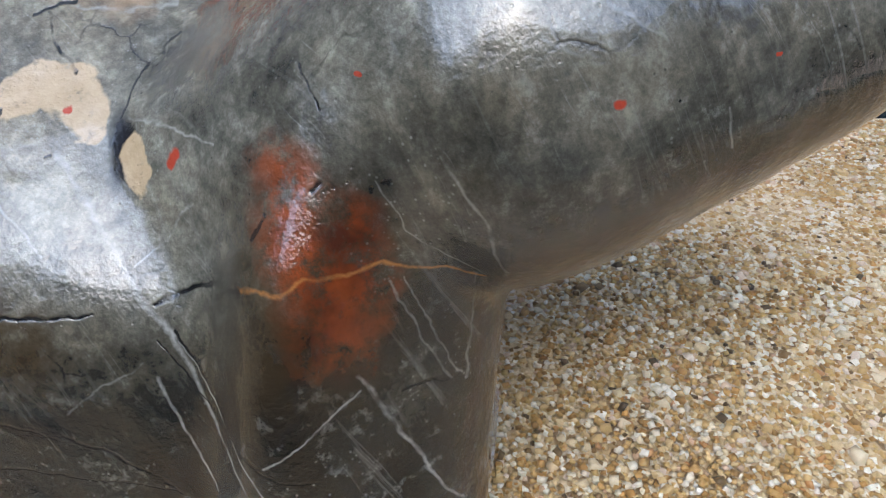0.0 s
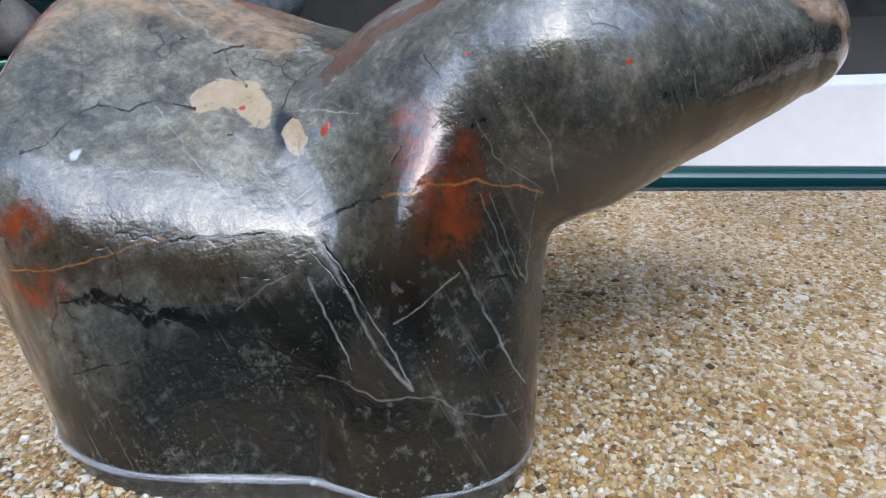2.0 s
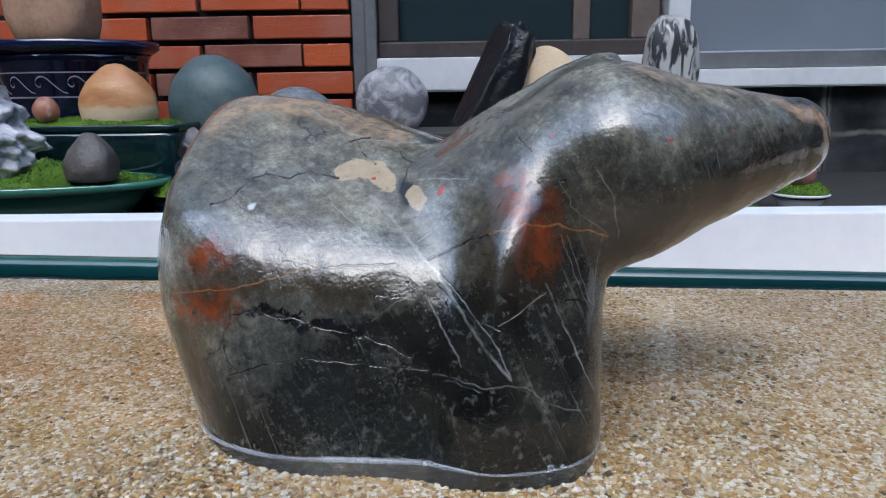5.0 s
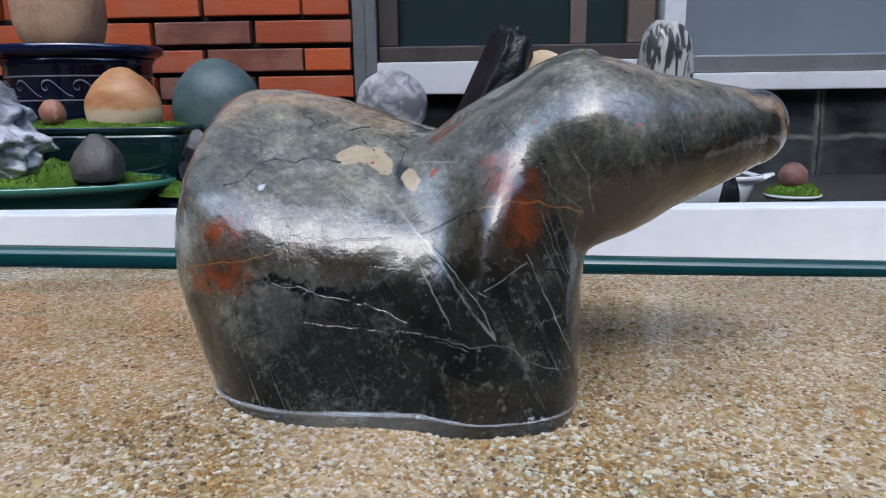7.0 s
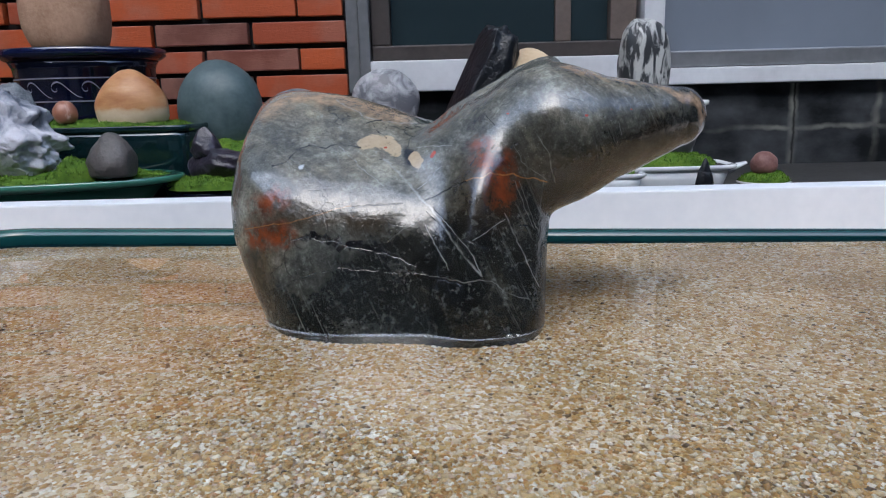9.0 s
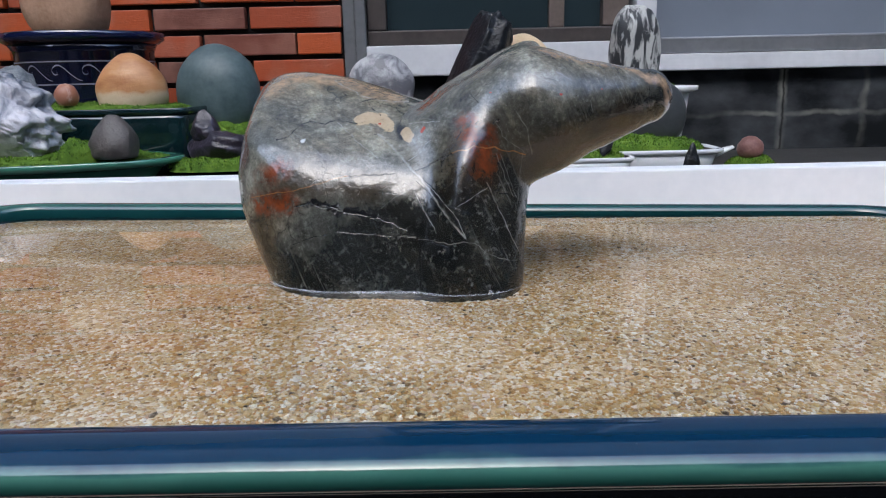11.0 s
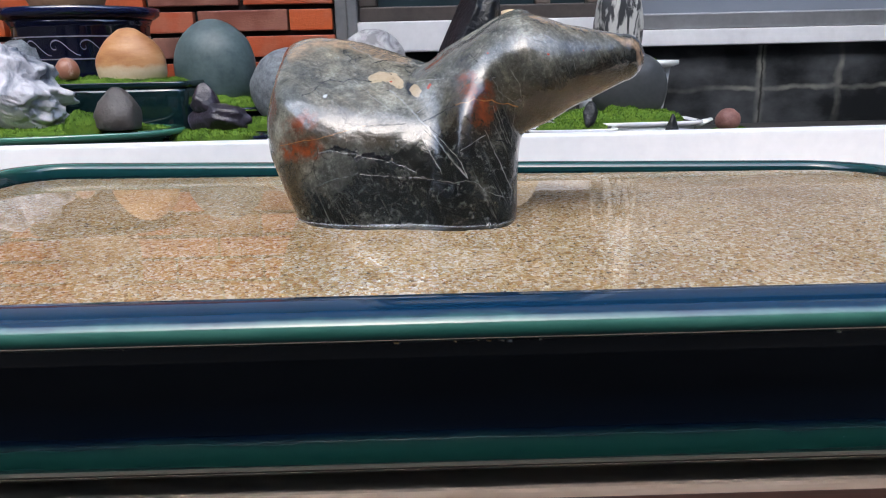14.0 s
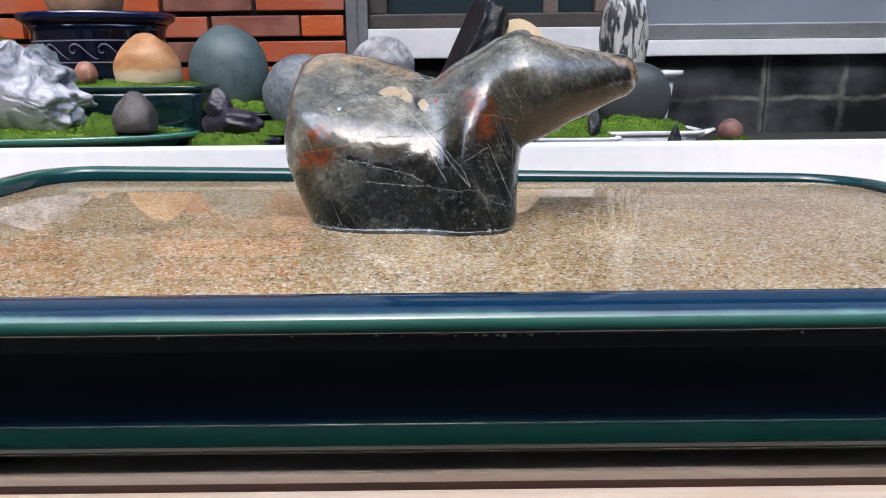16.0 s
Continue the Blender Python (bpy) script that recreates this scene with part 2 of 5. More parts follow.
MAT = dict(
    brick=brick_material(),
    mortar=plain("dark mortar", (0.006, 0.006, 0.007), (0.020, 0.020, 0.022), 60, 0.9, 0.5, 0.003),
    tray=tray_material(),
    sand=sand_material(),
    bed=sand_bed_material(),
    water=water_material(),
    moss=moss_material(),
    granite=granite_wall_material(),
    white=plain("white painted board", (0.70, 0.72, 0.74), (0.80, 0.81, 0.82), 14, 0.42, 0.08),
    aluminium=plain("grey aluminium", (0.20, 0.205, 0.21), (0.30, 0.30, 0.31), 8, 0.38, 0.06, metal=0.55),
    sill=plain("pale grey sill", (0.56, 0.56, 0.57), (0.70, 0.70, 0.71), 8, 0.5, 0.1),
    sash=plain("brown window sash", (0.028, 0.022, 0.019), (0.060, 0.048, 0.042), 12, 0.5, 0.1),
    sash_light=plain("weathered brown sash", (0.10, 0.075, 0.06), (0.17, 0.13, 0.11), 12, 0.5, 0.1),
    bench=plain("dark wet stone bench", (0.020, 0.020, 0.019), (0.055, 0.052, 0.048), 12, 0.5, 0.3, 0.002),
    # Paving and plaster darkened so the tray and stone reflect little.
    ground=plain("darkened paving", (0.020, 0.020, 0.019), (0.05, 0.048, 0.045), 3, 0.8, 0.4, 0.003),
    plaster=plain("darkened plaster", (0.020, 0.020, 0.020), (0.045, 0.044, 0.042), 3, 0.85, 0.3, 0.003),
    reflector_plaster=plain("grey plaster", (0.46, 0.46, 0.46), (0.58, 0.58, 0.57), 3, 0.85, 0.3, 0.003),
    pale_wood=wood_material("pale wood", (0.62, 0.46, 0.33), (0.80, 0.66, 0.53)),
    dark_wood=wood_material("dark brown wood", (0.018, 0.008, 0.006), (0.075, 0.028, 0.018)),
    blue_pot=glaze("dark blue glaze", (0.002, 0.0025, 0.009), (0.006, 0.010, 0.045), rough=0.14),
    teal_pot=glaze("dark teal glaze", (0.001, 0.005, 0.007), (0.007, 0.024, 0.027), rough=0.16),
    green_pot=glaze("green glaze", (0.010, 0.055, 0.038), (0.05, 0.18, 0.12)),
    brown_pot=glaze("brown glaze", (0.16, 0.085, 0.04), (0.30, 0.18, 0.09), rough=0.2),
    white_pot=glaze("white glaze", (0.46, 0.48, 0.50), (0.75, 0.76, 0.76)),
    trim=plain("pale glaze line", (0.11, 0.11, 0.14), (0.24, 0.23, 0.27), 40, 0.4),
    soil=plain("dark soil", (0.010, 0.008, 0.006), (0.03, 0.024, 0.018), 200, 0.95, 0.8, 0.003),
    tan=plain("tan weathered stone", (0.30, 0.17, 0.10), (0.50, 0.32, 0.21), 20, 0.75, 0.6, 0.003),
    orange=banded_stone_material(),
    copper=veined("copper pink stone", (0.36, 0.16, 0.10), (0.70, 0.52, 0.44), 30, 0.5, 0.6, 0.35),
    green_stone=plain("smooth green grey stone", (0.035, 0.062, 0.066), (0.10, 0.14, 0.145), 34, 0.5, 0.1, fine=5),
    speckle=plain("speckled blue grey stone", (0.05, 0.06, 0.07), (0.24, 0.26, 0.28), 110, 0.5, 0.4, fine=4),
    plum=veined("violet grey stone with pale bloom", (0.14, 0.14, 0.155), (0.50, 0.50, 0.51), 34, 0.44, 0.62, 0.4),
    black=veined("black faceted stone", (0.003, 0.004, 0.006), (0.014, 0.017, 0.024), 20, 0.5, 0.7, 0.38, bump=0.9),
    cream=plain("cream rounded stone", (0.52, 0.38, 0.22), (0.68, 0.54, 0.36), 24, 0.55, 0.3),
    zebra=veined("black and white banded stone", (0.03, 0.032, 0.035), (0.52, 0.52, 0.49), 62, 0.44, 0.56, 0.4, (1.6, 1, 0.45)),
    dome=plain("dark grey stone", (0.030, 0.034, 0.036), (0.055, 0.06, 0.063), 18, 0.4, 0.15),
    quartz=veined("white and blue grey rock", (0.10, 0.12, 0.16), (0.64, 0.63, 0.67), 20, 0.36, 0.56, 0.45, (1.3, 1, 0.6), 1.0),
    brown=plain("brown grey stone", (0.055, 0.048, 0.045), (0.13, 0.115, 0.105), 30, 0.55, 0.5, 0.002),
    purple=veined("violet black rock", (0.022, 0.018, 0.028), (0.12, 0.10, 0.15), 18, 0.52, 0.66, 0.35, bump=0.8),
    red=plain("dusky red stone", (0.13, 0.055, 0.045), (0.26, 0.13, 0.11), 40, 0.6, 0.4),
)


def glass_material(name, tint, rough):
    k = Nodes(name)
    n = k.noise(5.0, 4.0)
    c = k.mix(n, tint, tuple(v * 1.5 for v in tint))
    return k.out(c, rough, None, spec=0.6)


def water_edge_material():
    """Water lip partly whitened: its glint of sky is put into the colour."""
    k = Nodes("whitened water lip")
    k.set(k.b, "IOR", 1.333)
    k.set(k.b, "Transmission Weight", k.ramp(k.noise(120.0, 2.0), (0.35, 0.75), (0.65, 0.9)))
    return k.out((0.93, 0.95, 0.95), 0.06, None, coat=1.0, coat_rough=0.03)


def milky_sheet_material():
    """Clouded sheet for the unseen roof; its added translucence brightens the stone's top."""
    k = Nodes("milky plastic sheet")
    through_light = k.add("ShaderNodeBsdfTranslucent", Color=k.ramp(k.noise(2.0, 4.0), (0.3, (0.20, 0.215, 0.235)), (0.7, (0.27, 0.285, 0.30))))
    k.out((0.45, 0.46, 0.47), 0.6)
    both = k.add("ShaderNodeMixShader", i0=0.7)
    k.t.links.new(k.b.outputs[0], both.inputs[1])
    k.t.links.new(through_light.outputs[0], both.inputs[2])
    k.t.links.new(both.outputs[0], k.t.nodes["Material Output"].inputs[0])
    return k.m


MAT["soffit"] = milky_sheet_material()
MAT["water_edge"] = water_edge_material()
MAT["dark_glass"] = glass_material("dark window glass", (0.020, 0.030, 0.034), 0.06)
MAT["frosted"] = glass_material("frosted grey glass", (0.15, 0.168, 0.20), 0.35)


# ---- building helpers ----
def obj(name, verts, faces, mat=None, parent=None, smooth=False):
    me = bpy.data.meshes.new(name)
    me.from_pydata([tuple(v) for v in verts], [], [tuple(f) for f in faces])
    if smooth:
        me.polygons.foreach_set("use_smooth", [True] * len(me.polygons))
    if mat:
        me.materials.append(mat)
    ob = new(name, me)
    ob.parent = parent
    return ob


def part(name, bm, mat, parent=None, label="", smooth=False):
    me = bpy.data.meshes.new(name)
    bm.normal_update()
    bm.to_mesh(me)
    bm.free()
    if smooth:
        me.polygons.foreach_set("use_smooth", [True] * len(me.polygons))
    me.materials.append(mat)
    ob = new(name, me)
    ob.parent = parent
    return tagged(ob, label)


def box_bm(x0, x1, y0, y1, z0, z1, bevel=0.0, segs=2):
    bm = bmesh.new()
    bmesh.ops.create_cube(bm, size=1.0, matrix=Matrix.Translation(((x0 + x1) / 2, (y0 + y1) / 2, (z0 + z1) / 2)) @ Matrix.Diagonal((x1 - x0, y1 - y0, z1 - z0, 1)))
    if bevel:
        bmesh.ops.bevel(bm, geom=bm.edges[:], offset=bevel, segments=segs, affect="EDGES", profile=0.6)
    return bm


def box(name, dims, mat, parent=None, bevel=0.0, label=""):
    return part(name, box_bm(*dims, bevel), mat, parent, label)


def empty(name, x, y, z):
    e = new(name)
    e.location = (x, y, z)
    e.empty_display_size = 0.02
    return e


def lathe(profile, segs=48, sx=1.0, sy=1.0, square=2.0):
    """A vessel from (radius, height) pairs; square above 2 makes the plan squarer."""
    bm = bmesh.new()
    rings = []
    for r, z in profile:
        ring = []
        for i in range(segs):
            a = 2 * math.pi * i / segs
            c, s = math.cos(a), math.sin(a)
            q = (abs(c) ** square + abs(s) ** square) ** (-1 / square)
            ring.append(bm.verts.new((r * sx * c * q, r * sy * s * q, z)))
        rings.append(ring)
    for a, b in zip(rings, rings[1:]):
        for i in range(segs):
            j = (i + 1) % segs
            bm.faces.new((a[i], a[j], b[j], b[i]))
    bm.faces.new(rings[0][::-1])
    bm.faces.new(rings[-1])
    return bm


def rock_bm(size, seed, amount=0.12, freq=1.6, sub=4, facets=0, squash=0.0, power=2.0, ridges=0.0):
    """A stone: a ball pushed in and out by noise, cut by a few planes, with a flattened foot."""
    bm = bmesh.new()
    bmesh.ops.create_icosphere(bm, subdivisions=sub, radius=1.0)
    rnd = random.Random(seed)
    off = Vector((rnd.uniform(-50, 50), rnd.uniform(-50, 50), rnd.uniform(-50, 50)))
    cuts = []
    for _ in range(facets):
        n = Vector((rnd.gauss(0, 1), rnd.gauss(0, 1), rnd.gauss(0, 0.8))).normalized()
        cuts.append((n, rnd.uniform(0.55, 0.85)))
    for v in bm.verts:
        d = v.co.normalized()
        q = (abs(d.x) ** power + abs(d.y) ** power + abs(d.z) ** power) ** (-1 / power)
        p = d * q * (1 + amount * noise.fractal(d * freq + off, 0.9, 2.1, 4))
        if ridges:
            p *= 1 + ridges * (noise.ridged_multi_fractal(d * 1.7 + off, 0.8, 2.2, 6, 0.9, 1.8) - 1.0) * 0.5
        for n, lim in cuts:
            e = p.dot(n) - lim
            if e > 0:
                p -= n * e * 0.92
        if p.z < -0.75:
            p.z = -0.75 + (p.z + 0.75) * 0.15
        p.x *= 1 - squash * p.z
        p.y *= 1 - squash * p.z
        v.co = (p.x * size[0], p.y * size[1], (p.z + 0.785) * size[2] / 1.785)
    return bm


def stone(name, place, size, mat, label, seed, category="stone", turn=0.0, lean=(0, 0), **shape):
    """size: half width, half depth, full height; place: the middle of its foot."""
    ob = part(name, rock_bm(size, seed, **shape), mat, None, label, True)
    ob.matrix_world = pose(*place, lean[0], lean[1], turn)
    return tagged(ob, label, category)


def moss_patch(place, half, height, seed, label="bright green cushion moss", tufts=1400, square=2.4):
    """A low cushion with a ragged edge and many short shoots on it."""
    rnd = random.Random(seed)
    verts, faces = [], []
    nr, na = 12, 48
    off = Vector((seed * 7.3, 1.7, 4.1))

    def top(x, y):
        r = (abs(x) ** square + abs(y) ** square) ** (1 / square)
        lump = noise.noise(Vector((x * half[0] * 45, y * half[1] * 45, 0)) + off)
        return height * (max(0.0, 1 - r ** 3.5) ** 0.6) * (0.78 + 0.45 * lump)

    verts.append((0, 0, top(0, 0)))
    for i in range(1, nr + 1):
        for j in range(na):
            a = 2 * math.pi * j / na
            c, s = math.cos(a), math.sin(a)
            q = (abs(c) ** square + abs(s) ** square) ** (-1 / square)
            r = i / nr * (1 + 0.05 * noise.noise(Vector((c * 4, s * 4, seed))))
            x, y = r * c * q, r * s * q
            verts.append((x * half[0], y * half[1], top(x, y) if i < nr else -0.002))
    for j in range(na):
        faces.append((0, 1 + j, 1 + (j + 1) % na))
    for i in range(nr - 1):
        for j in range(na):
            a, b = 1 + i * na + j, 1 + i * na + (j + 1) % na
            faces.append((a, a + na, b + na, b))
    for _ in range(tufts):
        x, y = rnd.uniform(-1, 1), rnd.uniform(-1, 1)
        if (abs(x) ** square + abs(y) ** square) > 0.97:
            continue
        z = top(x, y) - 0.0006
        h, w, a = rnd.uniform(0.0015, 0.0042), rnd.uniform(0.0008, 0.0016), rnd.uniform(0, 6.28)
        tx, ty = rnd.uniform(-1, 1) * h * 0.6, rnd.uniform(-1, 1) * h * 0.6
        n = len(verts)
        px, py = x * half[0], y * half[1]
        for m in range(3):
            verts.append((px + w * math.cos(a + m * 2.09), py + w * math.sin(a + m * 2.09), z))
        verts.append((px + tx, py + ty, z + h))
        faces += [(n, n + 1, n + 3), (n + 1, n + 2, n + 3), (n + 2, n, n + 3)]
    ob = obj("moss", verts, faces, MAT["moss"])
    ob.location = place
    return tagged(ob, label, "moss", kind="stuff")


# ---- setting ----
WALL_Y, BENCH_Z, TABLE_Z = 1.28, -0.076, -0.058
tagged(box("ground", (-30, 30, -30, 30, -0.95, -0.80), MAT["ground"]), "grey paving of the yard", "ground", kind="structure")
# Unseen walls added to close the yard; the south one bounds the sky strip.
tagged(box("wall_south", (-3.2, 3.2, -2.9, -2.7, -0.80, 3.2), MAT["plaster"]), "unseen dark wall added to close the yard", "wall", kind="structure")
tagged(box("wall_west", (-3.2, -3.0, -2.7, WALL_Y, -0.80, 2.3), MAT["plaster"]), "unseen dark wall added to close the yard", "wall", kind="structure")
tagged(box("wall_east", (3.0, 3.2, -2.7, WALL_Y, -0.80, 2.3), MAT["plaster"]), "unseen dark wall added to close the yard", "wall", kind="structure")

# Unseen roof, its edge set to bound the sky that the stone reflects.
roof = [(x, y, 2.3) for x, y in ((-3.2, -0.15), (3.2, -0.15), (3.2, WALL_Y + 0.25), (-3.2, WALL_Y + 0.25))]
tagged(obj("roof", roof, [(0, 1, 2, 3)], MAT["soffit"]), "unseen porch roof over the bench, made milky to pass sky light", "roof", kind="structure")

# wall behind: brick on one side, window on the other, dark stone below
wall_north = tagged(box("wall_north", (-3.2, -0.232, WALL_Y + 0.010, WALL_Y + 0.25, -0.80, 0.58), MAT["mortar"]), "red brick wall with dark recessed joints", "wall", kind="structure")
# Unseen pale reflector added above the brick to brighten the stone's neck.
wall_upper = tagged(box("wall_upper", (-3.2, -0.232, WALL_Y, WALL_Y + 0.25, 0.581, 2.3), MAT["reflector_plaster"]), "unseen pale wall added above the brick for the stone to reflect", "wall", kind="structure")
wall_base = tagged(box("wall_base", (-0.232, 3.2, WALL_Y, WALL_Y + 0.25, -0.80, 0.088), MAT["granite"]), "black stone cladding below the window with pale cracked joints", "wall", kind="structure")
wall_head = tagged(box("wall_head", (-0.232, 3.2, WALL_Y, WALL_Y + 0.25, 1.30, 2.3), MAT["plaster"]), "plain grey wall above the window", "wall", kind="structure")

window = tagged(empty("window_1", 0.3, WALL_Y, 0.09), "aluminium sliding window with brown sashes and grey panes", "window", kind="structure")


def wpart(name, dims, mat, bevel=0.002, label=""):
    ob = box(name, dims, MAT[mat], None, bevel, label)
    ob.data.transform(Matrix.Translation(-window.location))
    ob.parent = window
    return ob


Y = WALL_Y
wpart("window_frame", (-0.231, -0.206, Y - 0.004, Y + 0.10, 0.0895, 1.299), "aluminium", 0.003)
wpart("window_frame", (-0.205, -0.184, Y - 0.016, Y + 0.10, 0.0895, 1.299), "aluminium", 0.003)
wpart("window_sill", (-0.183, 0.352, Y - 0.030, Y + 0.10, 0.0895, 0.150), "sill", 0.003)
wpart("window_sill", (0.353, 1.80, Y - 0.030, Y + 0.10, 0.0895, 0.122), "sill", 0.003)
wpart("window_rail", (0.402, 1.80, Y - 0.014, Y + 0.08, 0.1235, 0.155), "aluminium", 0.003)
wpart("mullion", (0.360, 0.4005, Y - 0.018, Y + 0.09, 0.1235, 1.299), "sill", 0.003)
wpart("sash_rail", (-0.182, 0.352, Y + 0.004, Y + 0.06, 0.1515, 0.181), "sash", 0.003)
wpart("sash_stile", (-0.182, -0.144, Y + 0.006, Y + 0.06, 0.182, 1.299), "sash", 0.003)
wpart("sash_stile", (0.298, 0.350, Y + 0.006, Y + 0.06, 0.182, 1.299), "sash_light", 0.003)
wpart("sash_stile", (0.190, 0.222, Y + 0.020, Y + 0.06, 0.182, 1.299), "sash_light", 0.003)
wpart("pane", (-0.143, 0.189, Y + 0.030, Y + 0.036, 0.182, 1.299), "dark_glass", 0)
wpart("pane", (0.223, 0.297, Y + 0.030, Y + 0.036, 0.182, 1.299), "dark_glass", 0)
wpart("pane", (0.402, 1.80, Y + 0.012, Y + 0.018, 0.156, 1.299), "frosted", 0, "pale grey frosted pane")
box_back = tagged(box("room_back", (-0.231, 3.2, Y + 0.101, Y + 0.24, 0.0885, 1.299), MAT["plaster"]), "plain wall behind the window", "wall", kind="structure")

tagged(box("bench", (-2.2, 2.2, 0.362, Y - 0.001, -0.80, BENCH_Z), MAT["bench"], bevel=0.004), "dark wet stone bench under the potted stones", "bench", kind="structure")
tagged(box("white_rail", (-2.2, 2.2, 0.336, 0.361, -0.80, 0.0103), MAT["white"], bevel=0.0015), "white painted board behind the tray", "rail", kind="structure")

# table: pale planks with a dark strip let in
tagged(box("table_plank", (-0.9, 0.9, -0.0575, 0.335, TABLE_Z - 0.03, TABLE_Z), MAT["pale_wood"], bevel=0.0015), "pale wooden plank under the tray", "table", kind="structure")
tagged(box("table_strip", (-0.9, 0.9, -0.0665, -0.058, TABLE_Z - 0.03, TABLE_Z - 0.003), MAT["dark_wood"], bevel=0.001), "dark brown wooden strip between planks", "table", kind="structure")
tagged(box("table_plank", (-0.9, 0.9, -0.080, -0.067, TABLE_Z - 0.03, TABLE_Z), MAT["pale_wood"], bevel=0.0015), "pale wooden plank at the table's edge", "table", kind="structure")
tagged(box("table_base", (-0.88, 0.88, -0.075, 0.33, -0.80, TABLE_Z - 0.031), MAT["dark_wood"]), "dark wooden base of the table", "table", kind="structure")

# ---- tray ----
WATER_Z, SAND_Z, WATER_SLOPE = 0.0030, -0.0026, -0.028
CORNERS = ((-0.335, -0.086, 0.0), (0.262, -0.086, 0.0), (0.256, 0.212, -0.0095), (-0.335, 0.262, -0.0045))


def tray_outline(inset, n=14, radius=0.05):
    """Points round the tray, rounded at the corners, moved in by inset."""
    pts = []
    c = [Vector(p) for p in CORNERS]
    for i in range(4):
        a, b, d = c[i - 1], c[i], c[(i + 1) % 4]
        u, w = (a - b).normalized(), (d - b).normalized()
        r = max(radius - inset, 0.004)
        corner = b + (u + w) * inset
        centre = corner + (u + w) * r
        for k in range(n + 1):
            t = k / n * math.pi / 2
            pts.append(centre - w * r * math.cos(t) - u * r * math.sin(t))
    return pts


def sweep(profile, name, mat, parent, close=False):
    """Sweeps (inset, height) pairs round the tray's outline."""
    rings = [[(p.x, p.y, p.z + z) for p in tray_outline(i)] for i, z in profile]
    n = len(rings[0])
    verts = [v for r in rings for v in r]
    faces = []
    for k in range(len(rings) - 1):
        for j in range(n):
            a, b = k * n + j, k * n + (j + 1) % n
            faces.append((a, b, b + n, a + n))
    if close:
        faces.append(tuple(range((len(rings) - 1) * n, len(rings) * n)))
    return obj(name, verts, faces, mat, parent, True)


tray = tagged(empty("tray", 0, 0, 0), "shallow rectangular ceramic tray in blue and green glaze", "tray")
BODY = [(0.060, -0.047), (0.027, -0.0465), (0.0215, -0.0455), (0.0190, -0.0425), (0.0185, -0.0395), (0.0195, -0.0365), (0.0215, -0.0345), (0.0225, -0.0330),
        (0.0226, -0.0322), (0.0226, -0.020), (0.0226, -0.003), (0.0224, -0.0022), (0.0205, -0.0008), (0.0170, 0.0008), (0.0110, 0.0022), (0.0045, 0.0035), (0.0012, 0.0052), (0.0, 0.0075), (0.0006, 0.0098), (0.0030, 0.0117),
        (0.0065, 0.0128), (0.0105, 0.0135), (0.0145, 0.0135), (0.0172, 0.0122), (0.0185, 0.0095), (0.0200, 0.002), (0.0230, -0.010), (0.030, -0.020), (0.060, -0.022)]
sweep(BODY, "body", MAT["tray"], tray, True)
for fx, fy in ((-0.21, -0.030), (0.17, -0.030), (-0.21, 0.17), (0.17, 0.15)):
    bm = lathe([(0.018, TABLE_Z), (0.026, TABLE_Z + 0.001), (0.030, TABLE_Z + 0.005), (0.030, -0.0462)], 28, 1.3, 0.8, 3.0)
    f = part("foot", bm, MAT["tray"], tray, "", True)
    f.location = (fx, fy, 0)

inner = [(p.x, p.y, WATER_Z + (p.y - 0.10) * WATER_SLOPE) for p in tray_outline(0.0198)]
water = obj("water", inner, [tuple(range(len(inner)))], MAT["water"])
water.visible_shadow = False
tagged(water, "thin sheet of clear still water over sand", "water", kind="structure")
bed = [(p.x, p.y, SAND_Z - 0.0004) for p in tray_outline(0.0215)]
tagged(obj("sand_bed", bed, [tuple(range(len(bed)))], MAT["bed"]), "packed yellow sand under the water", "sand", kind="stuff")


